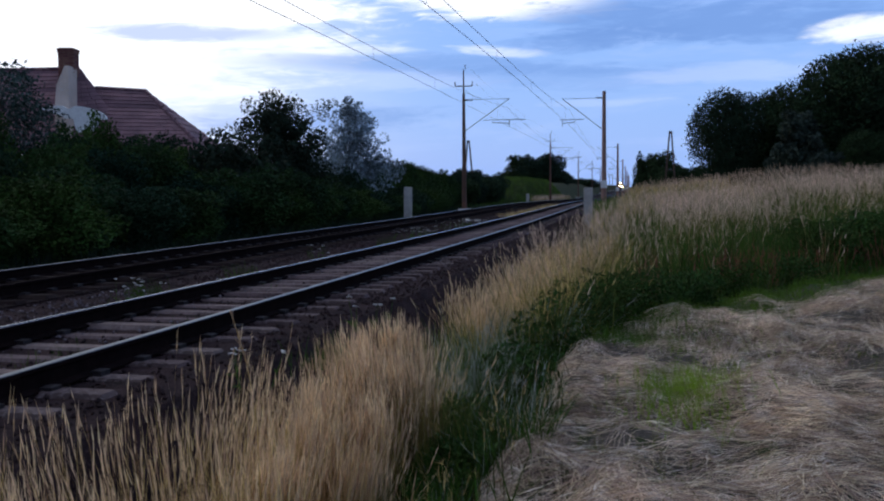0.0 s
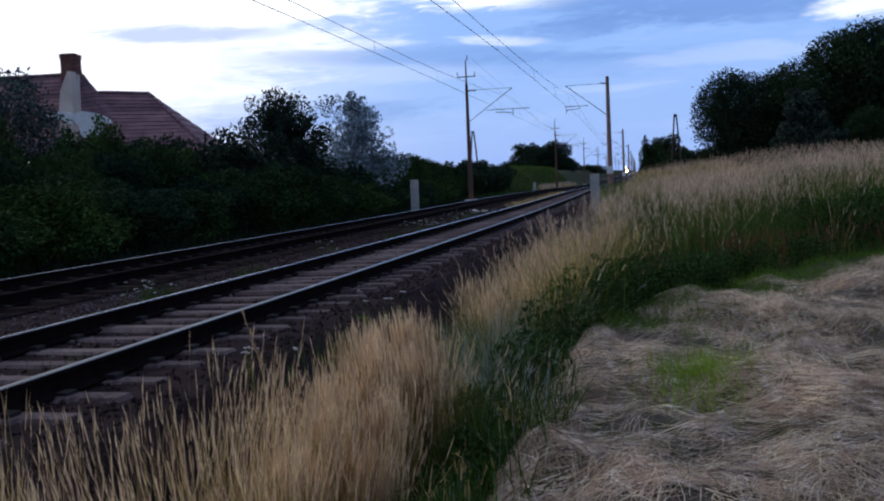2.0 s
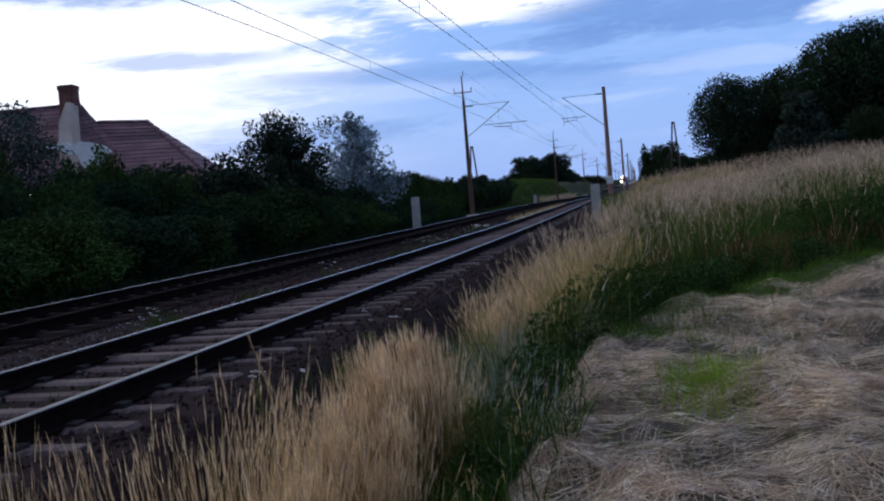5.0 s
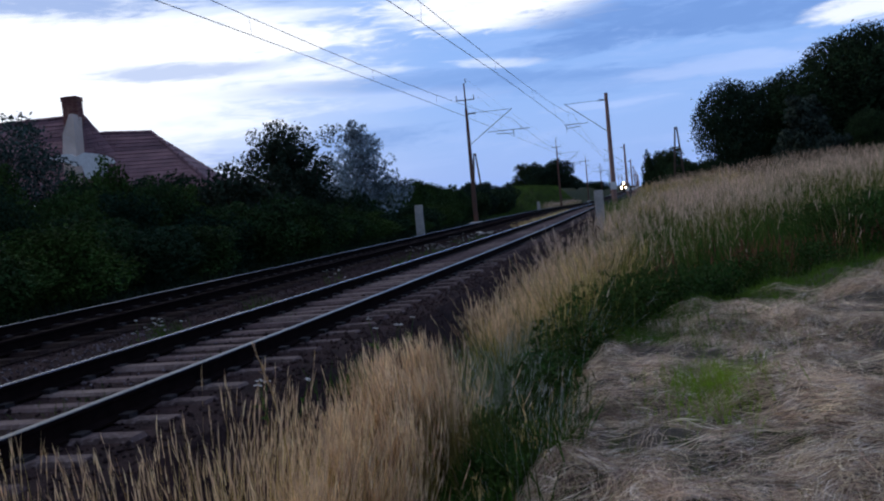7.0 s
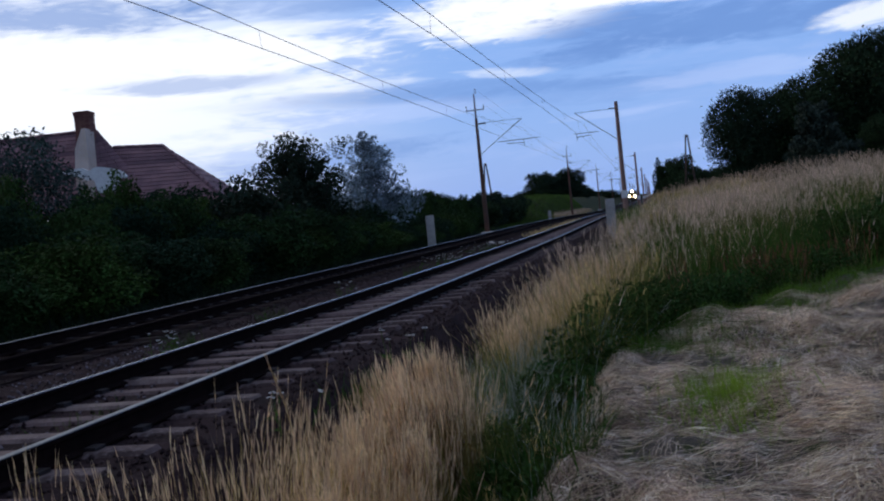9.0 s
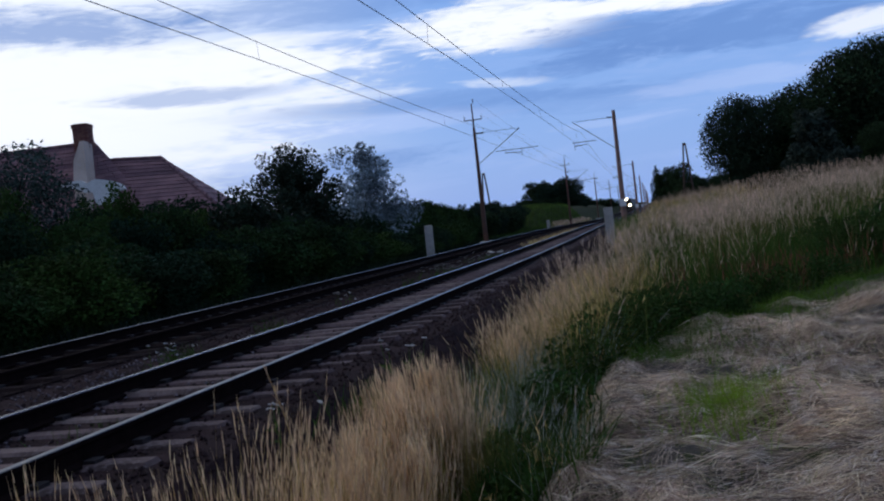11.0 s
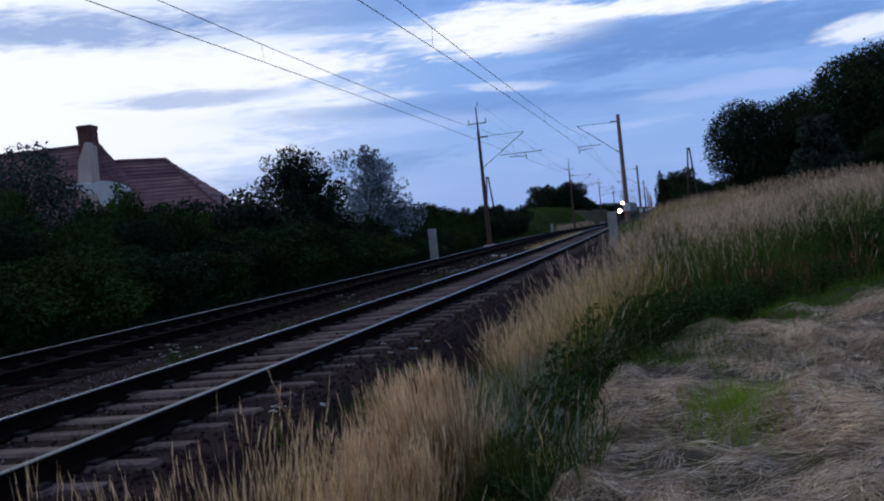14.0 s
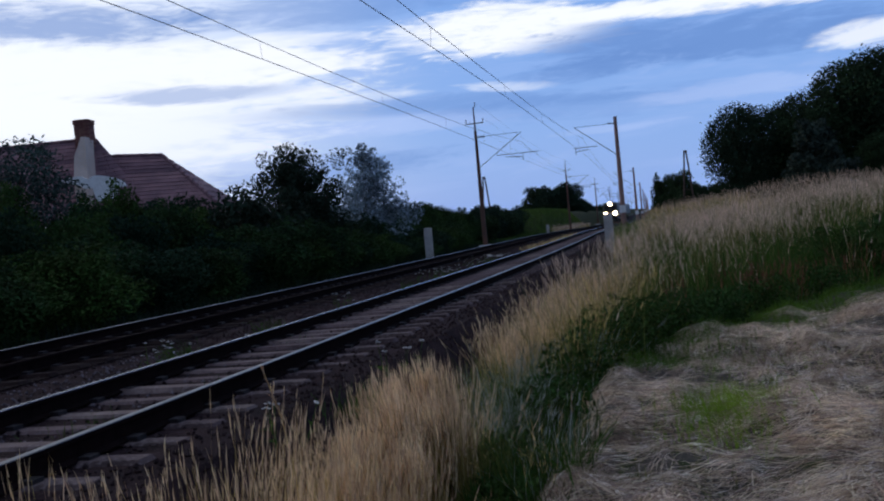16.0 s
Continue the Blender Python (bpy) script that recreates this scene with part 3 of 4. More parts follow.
    # front wing: gable towards the viewer at x 0, ridge running back; side wing runs to the right behind
    def wall(name, quad, th, material):
        bm = bmesh.new()
        vs = [bm.verts.new(p) for p in quad]
        f = bm.faces.new(vs)
        g = bmesh.ops.extrude_face_region(bm, geom=[f])
        bm.normal_update()
        off = (Vector(quad[1]) - Vector(quad[0])).cross(Vector(quad[2]) - Vector(quad[0])).normalized() * th
        bmesh.ops.translate(bm, vec=off, verts=[v for v in g["geom"] if isinstance(v, bmesh.types.BMVert)])
        bmesh.ops.recalc_face_normals(bm, faces=bm.faces)
        return part(name, bm, material, t)

    wall("wall", [(-9, 0, 0), (7.0, 0, 0), (7.0, 0, 3.9), (-9, 0, 3.9)], -0.3, M_PLASTER)
    wall("wall", [(7.0, 0.31, 0), (7.0, 7, 0), (7.0, 7, 3.9), (7.0, 0.31, 3.9)], -0.3, M_PLASTER)
    wall("wall", [(-8.7, 0.31, 0), (-8.7, 6, 0), (-8.7, 6, 4.2), (-8.7, 2.5, 8.2), (-8.7, 0.31, 4.2)], 0.3, M_PLASTER)

    def slope(a, b, c, d, rows, name="roof", cols=1):
        """A tiled slope a-b at the eaves, d-c at the ridge, in lapped courses."""
        a, b, c, d = map(Vector, (a, b, c, d))
        nrm = (b - a).cross(d - a).normalized()
        if nrm.z < 0:
            nrm = -nrm
        bm = bmesh.new()
        vs = [bm.verts.new(p) for p in (a, b, c, d)]
        f = bm.faces.new(vs)
        g = bmesh.ops.extrude_face_region(bm, geom=[f])
        bmesh.ops.translate(bm, vec=-0.12 * nrm, verts=[v for v in g["geom"] if isinstance(v, bmesh.types.BMVert)])
        bmesh.ops.recalc_face_normals(bm, faces=bm.faces)
        r = part(name, bm, M_TILE, t)
        for i in range(rows):
            u, v = i / rows, min(1.0, (i + 1.25) / rows)
            p, q, w, x = a.lerp(d, u), b.lerp(c, u), b.lerp(c, v), a.lerp(d, v)
            nt = max(3, int((q - p).length / 0.5))
            bm = bmesh.new()
            for k in range(nt):
                jog = random.uniform(-0.012, 0.012)
                e0, e1 = k / nt, (k + 0.97) / nt
                lo, hi = 0.05 + jog, 0.012
                pts = [p.lerp(q, e0) + nrm * lo, p.lerp(q, e1) + nrm * lo, x.lerp(w, e1) + nrm * hi, x.lerp(w, e0) + nrm * hi]
                top = [bm.verts.new(z) for z in pts]
                bot = [bm.verts.new(z - nrm * 0.03) for z in pts]
                bm.faces.new(top)
                for j in range(4):
                    bm.faces.new((top[j], bot[j], bot[(j + 1) % 4], top[(j + 1) % 4]))
            bmesh.ops.recalc_face_normals(bm, faces=bm.faces)
            tagged(part("tile_course", bm, M_TILE, r), kind="stuff")
        return r

    slope((-9.3, -1.2, 4.3), (0.5, -1.2, 4.3), (0.35, 2.2, 8.72), (-9.3, 2.2, 8.6), 20)
    slope((2.9, 6.4, 4.3), (-9.3, 6.4, 4.3), (-9.3, 2.2, 8.6), (0.35, 2.2, 8.72), 6)
    slope((0.5, -1.2, 4.3), (3.2, 1.6, 4.9), (0.42, 2.25, 8.74), (0.35, 2.2, 8.72), 18, "hip_roof")
    slope((1.0, -0.8, 3.7), (8.2, -0.8, 3.7), (3.75, 3.0, 7.55), (0.9, 3.0, 7.75), 18, "side_roof")
    slope((8.2, -0.8, 3.7), (8.2, 7.0, 3.7), (3.8, 3.05, 7.55), (3.75, 3.0, 7.55), 10, "hip_roof")
    # ridge caps, each its own piece
    cap = None
    runs = [((-9.2, 2.2, 8.64), (0.35, 2.2, 8.74), 24), ((0.95, 3.0, 7.77), (3.75, 3.0, 7.58), 7), ((3.75, 3.0, 7.58), (8.2, -0.8, 3.73), 15)]
    for a, b, n in runs:
        a, b = Vector(a), Vector(b)
        q = (b - a).to_track_quat("Z", "Y").to_matrix().to_4x4()
        for i in range(n):
            if cap is None:
                cap = part("ridge_cap", rod(bmesh.new(), (0, 0, -0.21), (0, 0, 0.21), 0.1, 0.12, 8), M_TILE, t)
                o = cap
            else:
                o = cap.copy()
                scene.collection.objects.link(o)
            o.matrix_basis = Matrix.Translation(a.lerp(b, (i + 0.5) / n)) @ q
    # chimney: plastered flank up to the roof, brick stack above
    bm = bmesh.new()
    vs = [bm.verts.new(p) for p in ((0.2, -1.0, 4.6), (0.87, -1.0, 4.6), (0.74, -0.5, 6.4), (0.42, 0.5, 8.7), (0.2, 0.5, 8.7), (0.1, -0.4, 7.6), (0.16, -0.9, 6.4))]
    f = bm.faces.new(vs)
    g = bmesh.ops.extrude_face_region(bm, geom=[f])
    bmesh.ops.translate(bm, vec=(0, 1.2, 0), verts=[v for v in g["geom"] if isinstance(v, bmesh.types.BMVert)])
    bmesh.ops.recalc_face_normals(bm, faces=bm.faces)
    part("chimney_flank", bm, M_PLASTER, t, "pale plastered chimney flank")
    ch = part("chimney", box(bmesh.new(), (0.02, 1.6, 8.3), (0.72, 0.72, 2.9)), M_MORTAR, t, "square brick chimney stack")
    bm = bmesh.new()
    box(bm, (0, 0, 0), (0.25, 0.11, 0.066), 0.006)
    one = part("brick", bm, M_BRICK, ch)
    k = 0
    for row in range(20):
        z = 8.2 + 0.078 * row
        grow = 0.05 if row >= 17 else 0.0
        for side in range(4):
            for j in range(3):
                o = one if k == 0 else one.copy()
                if k:
                    scene.collection.objects.link(o)
                k += 1
                sh = -0.26 + 0.265 * j + (0.06 if row % 2 else -0.02)
                h = 0.36 + grow
                x, y, a = ((sh, -h, 0), (h, sh, 90), (-sh, h, 0), (-h, -sh, 90))[side]
                o.matrix_basis = pose(0.02 + x, 1.6 + y, z, 0, 0, a)
    # white curved gable parapet under the chimney
    bm = bmesh.new()
    ring = []
    for i in range(25):
        u = i / 24
        x = -0.3 + 3.4 * u
        z = 5.75 + 0.68 * math.sin(math.pi * (0.2 + 0.8 * u)) ** 0.55 - 0.2 * math.exp(-((u - 0.43) / 0.07) ** 2)
        ring.append((x, z))
    top = [bm.verts.new((x, -1.7, z)) for x, z in ring]
    bot = [bm.verts.new((x, -1.7, 5.05 if 0.5 < i / 24 < 0.84 else 5.68 if i / 24 > 0.8 else 6.25 - 1.1 * i / 24 if i / 24 < 0.36 else 5.75)) for i, (x, z) in enumerate(ring)]
    fs = [bm.faces.new((bot[i], bot[i + 1], top[i + 1], top[i])) for i in range(24)]
    g = bmesh.ops.extrude_face_region(bm, geom=fs)
    bmesh.ops.translate(bm, vec=(0, 0.25, 0), verts=[v for v in g["geom"] if isinstance(v, bmesh.types.BMVert)])
    bmesh.ops.recalc_face_normals(bm, faces=bm.faces)
    part("dormer_parapet", bm, M_WHITE, t, "white curved dormer parapet")
    for x in (-6.5, -2.6, 0.8):
        w = part("window", box(bmesh.new(), (x, -0.02, 1.7), (1.1, 0.1, 1.3), 0.02), M_WHITE, t)
        for dx in (-0.26, 0.26):
            part("pane", box(bmesh.new(), (x + dx, -0.075, 1.7), (0.44, 0.02, 1.1)), M_GLASS, w)


house()

# ---- trees and shrubs ----


def crown_mesh(lumps, n, size, rng, droop=0.0, inner=0.25):
    """Leaves scattered in and round many lumps (x, y, z, radius); uneven outline with gaps."""
    lumps = np.array(lumps)
    q = lumps[:, 3] ** 2
    L = lumps[rng.choice(len(lumps), n, p=q / q.sum())]
    d = rng.normal(size=(n, 3))
    d /= np.linalg.norm(d, axis=1)[:, None]
    rad = L[:, 3] * np.where(rng.random(n) < inner, rng.uniform(0.2, 0.8, n), rng.normal(0.92, 0.12, n))
    P = d * rad[:, None] * np.array([1, 1, 0.85]) + L[:, :3]
    A = rng.normal(size=(n, 3)) + d * 0.3
    A[:, 2] -= droop
    A /= np.linalg.norm(A, axis=1)[:, None]
    B = np.cross(A, rng.normal(size=(n, 3)))
    B /= np.linalg.norm(B, axis=1)[:, None]
    C = np.cross(A, B)
    sz = size * rng.uniform(0.6, 1.4, n)[:, None]
    A, B, C = A * sz, B * sz * 0.45, C * sz * 0.12
    V = np.stack([P - A, P + B + C, P + A, P - B + C], 1).reshape(-1, 3)
    o = 4 * np.arange(n)
    return V, np.concatenate([np.stack([o, o + 1, o + 2], 1), np.stack([o, o + 2, o + 3], 1)])


def plant(name, label, category, group, m, h, w, seed, leaf, n, size, trunk=0.12, low=0.1, droop=0.0, spiky=False, lumpn=14, bark=M_BARK, inner=0.25, fingers=0):
    rng = np.random.default_rng(seed)
    t = thing(name, m, label, category, group)
    bm = bmesh.new()
    lumps = []
    top = h * 0.75
    pts = [Vector((0, 0, -0.3))]
    for i in range(1, 6):
        pts.append(Vector((rng.normal(0, 0.04) * w, rng.normal(0, 0.04) * w, top * i / 5)))
    for i in range(5):
        rod(bm, pts[i], pts[i + 1], trunk * (1 - 0.17 * i), trunk * (1 - 0.17 * (i + 1)), 7)
    for i in range(lumpn):
        u = (i + rng.random()) / lumpn
        z = h * (low + (0.93 - low) * u)
        prof = math.sin(math.pi * min(1, 0.18 + 0.82 * (1 - u))) ** 0.7 if not spiky else (1 - 0.75 * u)
        a = 2.4 * i + rng.uniform(-0.5, 0.5)
        r = w * 0.5 * prof * rng.uniform(0.35, 0.75)
        q = Vector((r * math.cos(a), r * math.sin(a), z))
        lr = w * rng.uniform(0.16, 0.27) * (0.6 + 0.5 * prof)
        lr = min(lr, h - z + 0.12 * h)
        lumps.append((*q, lr))
        b = pts[min(5, max(1, int(5 * z / top * 0.75)))]
        rod(bm, b, q, trunk * 0.35, trunk * 0.12, 5)
        for _ in range(3 if spiky else 1):
            e = q + Vector((rng.normal(0, 1), rng.normal(0, 1), abs(rng.normal(0.4, 0.8)))).normalized() * lr * (rng.uniform(1.0, 1.5) if spiky else rng.uniform(0.7, 1.0))
            rod(bm, q, e, trunk * 0.12, trunk * 0.04, 4)
            lumps.append((*e, lr * (0.42 if spiky else 0.3)))
    for i in range(fingers):
        a = 6.283 * i / fingers + rng.uniform(-0.2, 0.2)
        r = w * rng.uniform(0.12, 0.42)
        p = Vector((r * math.cos(a), r * math.sin(a), h * (0.86 - 0.9 * r / w)))
        d = Vector((math.cos(a) * 0.9, math.sin(a) * 0.9, rng.uniform(0.3, 0.9)))
        for k in range(5):
            q = p + d.normalized() * 0.24
            rod(bm, p, q, trunk * 0.2, trunk * 0.15, 5)
            lumps.append((*q, 0.2 + 0.03 * k))
            d.z += 0.35
            p = q
    part("trunk", bm, bark, t)
    V, F = crown_mesh(lumps, n, size, rng, droop, inner)
    mesh_arrays("crown", V, [], F, leaf, t)
    return t


def place(x, y, deg=0.0, k=1.0, kz=None, dz=0.0):
    s, l = sl(np.array(x), np.array(y))
    z = float(ground_z(s, l))
    return pose(x, y, z + dz, 0, 0, deg) @ Matrix.Diagonal((k, k, kz or k, 1))


HEDGE = [plant("hedge_shrub", "dense dark green hedge shrub beside the railway", "shrub", "hedge along the track", place(-30, 10), 3.2, 3.4, 20 + i, M_LEAF_A,
               17000, 0.062, 0.06, 0.0, lumpn=18, inner=0.35) for i in range(4)]
rng = random.Random(3)
first = set()


def shrub_at(m, i):
    if i in first:
        return copy_thing(HEDGE[i], m)
    first.add(i)
    HEDGE[i].matrix_basis = m
    return HEDGE[i]


k = 0
for row, (l0, hh) in enumerate(((-11.9, 0.9), (-14.6, 1.35), (-17.6, 1.62))):
    s = 2.0 + row
    while s < (76 if row == 0 else 92):
        l = l0 + rng.uniform(-0.5, 0.5)
        x, y = xy(s, l)
        kz = hh * rng.uniform(0.82, 1.12)
        kz *= (0.92 + 0.08 * float(ss(s, 20, 34)) - 0.25 * float(ss(s, 40, 58)) + 0.25 * float(ss(s, 62, 80))) * (1 - 0.5 * float(ss(s, 98, 112)))
        shrub_at(place(float(x), float(y), rng.uniform(0, 360), rng.uniform(0.9, 1.15), kz), k % 4)
        k += 1
        s += rng.uniform(1.7, 2.4)

# taller trees behind the hedge
plant("walnut_tree", "dark spiky-topped tree rising above the hedge", "tree", "", place(-8.6, 52), 6.6, 6.4, 41, M_LEAF_B, 22000, 0.095, 0.16, 0.1,
      droop=0.5, spiky=True, lumpn=22, fingers=15)
plant("silver_tree", "tall grey-green feathery tree behind the hedge", "tree", "", place(-5.8, 63), 7.7, 5.0, 42, M_LEAF_C, 9000, 0.105, 0.1, 0.36,
      droop=0.6, spiky=True, lumpn=18, inner=0.1)
plant("fruit_tree", "shaggy dark tree in front of the house", "tree", "", place(-18.3, 40), 7.0, 5.4, 43, M_LEAF_F, 13000, 0.085, 0.15, 0.1, lumpn=20)
plant("fruit_tree", "low spreading dark tree beside the hedge", "tree", "", place(-9.2, 41), 4.2, 5.0, 44, M_LEAF_B, 6000, 0.12, 0.12, 0.1, lumpn=16)
FAR = [plant("field_tree", "dark rounded tree in the line's far treeline", "tree", "distant treeline", place(-60, 200), 6.0, 6.5, 60 + i, M_LEAF_D, 9000, 0.17, 0.16, 0.02,
             lumpn=15) for i in range(3)]
far_used = set()


def far_tree(x, y, kk, kz=None, dz=0.0):
    i = rng.randrange(3)
    m = place(x, y, rng.uniform(0, 360), kk, kz, dz)
    if i not in far_used:
        far_used.add(i)
        FAR[i].matrix_basis = m
        return
    copy_thing(FAR[i], m)


# left treeline running on behind the masts
for i in range(26):
    s = 66 + 4.2 * i + rng.uniform(-1, 1)
    if s > 112:
        break
    x, y = xy(s, -15.5 - rng.uniform(0, 6) - 0.02 * i)
    f = 0.85 if i < 8 else 0.72
    far_tree(float(x), float(y), f * rng.uniform(0.85, 1.1), f * rng.uniform(0.75, 1.05))
for i in range(8):
    x, y = xy(97 + 3.6 * i, -12.6 - rng.uniform(0, 2.4))
    far_tree(float(x), float(y), rng.uniform(0.65, 0.85), rng.uniform(0.62, 0.8))
# the broad dome tree and the far woods
for x, y, kk, kz in ((24.5, 255, 2.2, 1.8), (21.0, 258, 1.9, 1.55), (28.2, 256, 1.9, 1.6), (24.0, 252, 1.8, 1.0), (29.5, 252, 1.6, 0.9), (31.5, 262, 1.2, 1.1), (36, 300, 1.9, 0.75), (43, 330, 2.0, 0.8), (50, 340, 2.0, 0.8)):
    far_tree(x, y, kk, kz, -1.2)
for i in range(46):
    x, y, kk, kz = -330 + 17 * i + rng.uniform(-6, 6), 620 + rng.uniform(-60, 60), rng.uniform(2.0, 3.0), rng.uniform(1.2, 1.9)
    if not -34 < float(sl(np.array(x), np.array(y))[1]) < 16:
        far_tree(x, y, kk, kz)

# the wood on the right
BIG = [plant("oak_tree", "large dark broad-leaved tree at the wood's edge", "tree", "wood beside the meadow", place(60, 20), 10, 9.5, 80 + i, M_LEAF_D, 36000, 0.13, 0.28, 0.02,
             lumpn=26) for i in range(3)]
for i, (x, y, kk, kz) in enumerate(((20.4, 70, 0.62, 0.66), (24.3, 69, 0.8, 0.66), (29, 70, 0.95, 0.93), (33.8, 66, 1.0, 0.86), (38, 67, 1.15, 1.12), (43, 66, 1.2, 1.52),
                                    (27.5, 76, 0.85, 0.68), (37, 76, 1.2, 1.0), (50, 64, 1.2, 1.3), (56, 58, 1.2, 1.3), (24.5, 76, 0.8, 0.66), (32.0, 70, 0.95, 1.06), (33.5, 62, 0.6, 0.5))):
    m = place(x, y, 50 * i, kk, kz)
    if i < 3:
        BIG[i].matrix_basis = m
    else:
        copy_thing(BIG[i % 3], m)
for x, y, kk, kz in ((27, 63, 0.55, 0.5), (30.5, 61, 0.6, 0.5), (36, 58, 0.6, 0.55), (40.5, 57, 0.75, 0.6)):
    copy_thing(BIG[0], place(x, y, x * 40, kk, kz))
for x, y, kk, kz in ((29.0, 141, 0.6, 1.45), (29.6, 143, 0.9, 1.1), (31.0, 140, 1.0, 1.2), (32.8, 144, 1.0, 1.1), (35.6, 144, 1, 0.9), (39, 144, 1, 0.95), (34.0, 141, 0.85, 0.95), (37.0, 140, 0.9, 0.95), (40.5, 138, 0.9, 0.95), (43, 135, 1, 0.9), (46, 132, 1, 0.9)):
    far_tree(x, y, kk, kz)

plant("hazel_bush", "grey-green rounded bush before the dark wood", "bush", "", place(21.4, 59), 4.4, 4.6, 120, M_HAZEL, 9000, 0.13, 0.1, 0.05, lumpn=11, spiky=True)

# ---- timber A-pole and others ----


def a_pole(x, y, h, label):
    t = thing("utility_pole", place(x, y, -13), label, "utility pole", "wooden A-poles")
    for d in (-1, 1):
        bm = bmesh.new()
        rod(bm, (d * 0.72, 0, -0.4), (d * 0.1, 0, h), 0.12, 0.09, 9)
        part("leg", bm, M_WOOD, t)
    bm = bmesh.new()
    rod(bm, (-0.46, 0, h * 0.42), (0.46, 0, h * 0.42), 0.05, n=7)
    part("brace", bm, M_WOOD, t)
    bm = bmesh.new()
    box(bm, (0, 0, h - 0.15), (0.36, 0.14, 0.3), 0.03)
    part("cap", bm, M_WOOD, t)


a_pole(26.75, 115, 7.85, "tarred wooden A-shaped utility pole before the trees")
a_pole(3.4, 125, 7.0, "distant wooden A-shaped pole behind the treeline")

# ---- tall grass ----


def blades(name, S, Lp, H, W, lean, mats, seed, heads=0.0, label="", headlen=0.13, segs=3, curl=0.25, zlift=0.0, headr=0.004, plume=6, splay=0.16, sway=0.1):
    """Upright stems rooted at (S, L), each a bent tapering strip; a share of them carries a seed head."""
    rng = np.random.default_rng(seed)
    x, y = xy(S, Lp)
    z = ground_z(S, Lp) + zlift - 0.03
    n = len(S)
    a = rng.uniform(0, 2 * np.pi, n)
    tilt = np.abs(rng.normal(0, lean, n))
    face = rng.uniform(0, np.pi, n)
    dx = np.cos(a) * tilt + sway * np.sin(2.3 * S + 1.7 * Lp)
    dy = np.sin(a) * tilt + sway * np.sin(1.9 * Lp - 2.9 * S + 1)
    wx, wy = np.cos(face) * W, np.sin(face) * W
    V = np.empty((n, 2 * (segs + 1), 3))
    for j in range(segs + 1):
        u = j / segs
        bend, k = u + curl * 2 * u * u, 1 - 0.75 * u
        cx, cy, cz = x + dx * H * bend, y + dy * H * bend, z + H * u * (1 - 0.35 * tilt * u)
        V[:, 2 * j] = np.stack([cx - wx * k, cy - wy * k, cz], 1)
        V[:, 2 * j + 1] = np.stack([cx + wx * k, cy + wy * k, cz], 1)
    o = 2 * (segs + 1) * np.arange(n)[:, None, None]
    j = 2 * np.arange(segs)[None, :, None]
    Q = (o + j + np.array([0, 1, 3, 2])[None, None, :]).reshape(-1, 4)
    V2 = V.reshape(-1, 3)
    T = np.zeros((0, 3), int)
    if heads:
        has = np.nonzero(rng.random(n) < heads)[0]
        m = len(has)
        hl = (headlen * rng.uniform(0.6, 1.4, m))[:, None, None]
        top = ((V[has, -1] + V[has, -2]) / 2)[:, None, :]
        d = np.stack([dx[has] * 1.6, dy[has] * 1.6, np.ones(m)], 1)
        d = (d / np.linalg.norm(d, axis=1)[:, None])[:, None, :]
        q = top + d * hl * rng.uniform(-0.55, 0.35, (m, plume, 1))
        e = q + (d + rng.normal(0, splay, (m, plume, 3))) * hl * rng.uniform(0.25, 0.5, (m, plume, 1))
        c = rng.uniform(0, 6.28, (m, plume))
        side = np.stack([np.cos(c), np.sin(c), 0.5 + 0 * c], 2) * headr
        T = len(V2) + np.arange(3 * m * plume).reshape(-1, 3)
        V2 = np.concatenate([V2, np.stack([q - side, q + side, e], 2).reshape(-1, 3)])
    ob = mesh_arrays(name, V2, Q, T, mats, index=np.concatenate([np.zeros(len(Q)), np.ones(len(T))]))
    tagged(ob, label, "grass", kind="stuff")
    return ob


R = np.random.default_rng(17)


def clump_field(n, s0, s1, l0, l1, clump=0.35, k=40):
    """Roots drawn together in tussocks."""
    c = max(1, n // k)
    cs, cl = R.uniform(s0, s1, c), R.uniform(l0, l1, c)
    i = R.integers(0, c, n)
    return cs[i] + R.normal(0, clump, n), cl[i] + R.normal(0, clump, n)


def keep(S, Lp, lo, hi):
    ok = (Lp > lo) & (Lp < hi)
    return S[ok], Lp[ok]


# tall stems by the ballast in front, in loose bunches
S, Lp = clump_field(3800, -1.5, 5.4, 1.5, 2.75, 0.085, 16)
S, Lp = keep(S, Lp, 1.35, 3.2)
blades("tall_grass", S, Lp, R.uniform(0.45, 1.2, len(S)) * (0.94 + 0.12 * wave(2.1 * S, 3 * Lp)), 0.0019, 0.1, [M_STRAW, M_HEAD], 1, 0.75, "sparse dry golden stems with seed heads by the ballast", headlen=0.2, headr=0.0022, plume=8, splay=0.08)
S, Lp = clump_field(5600, -1.5, 5.2, 1.7, 2.6, 0.1, 40)
blades("dry_grass", S, Lp, R.uniform(0.15, 0.6, len(S)), 0.0024, 0.3, [M_DARKSTRAW, M_HEAD], 11, 0, "short tangled dry grass at the ballast foot")
S, Lp = clump_field(3200, -1.5, 5.4, 1.7, 3.0, 0.14, 60)
blades("green_grass", S, Lp, R.uniform(0.12, 0.45, len(S)), 0.004, 0.4, [M_BLADE, M_BLADE], 13, 0, "green undergrowth among the dry stems")
# the golden tussock: bunches of their own height, tallest at the far end
for i, (cs, cl, h, n, lean) in enumerate(((4.3, 2.3, 0.74, 700, 0.09), (4.55, 2.6, 0.7, 900, 0.1), (4.75, 2.35, 0.86, 800, 0.09), (5.0, 2.62, 0.84, 850, 0.09), (5.1, 2.28, 0.9, 900, 0.08),
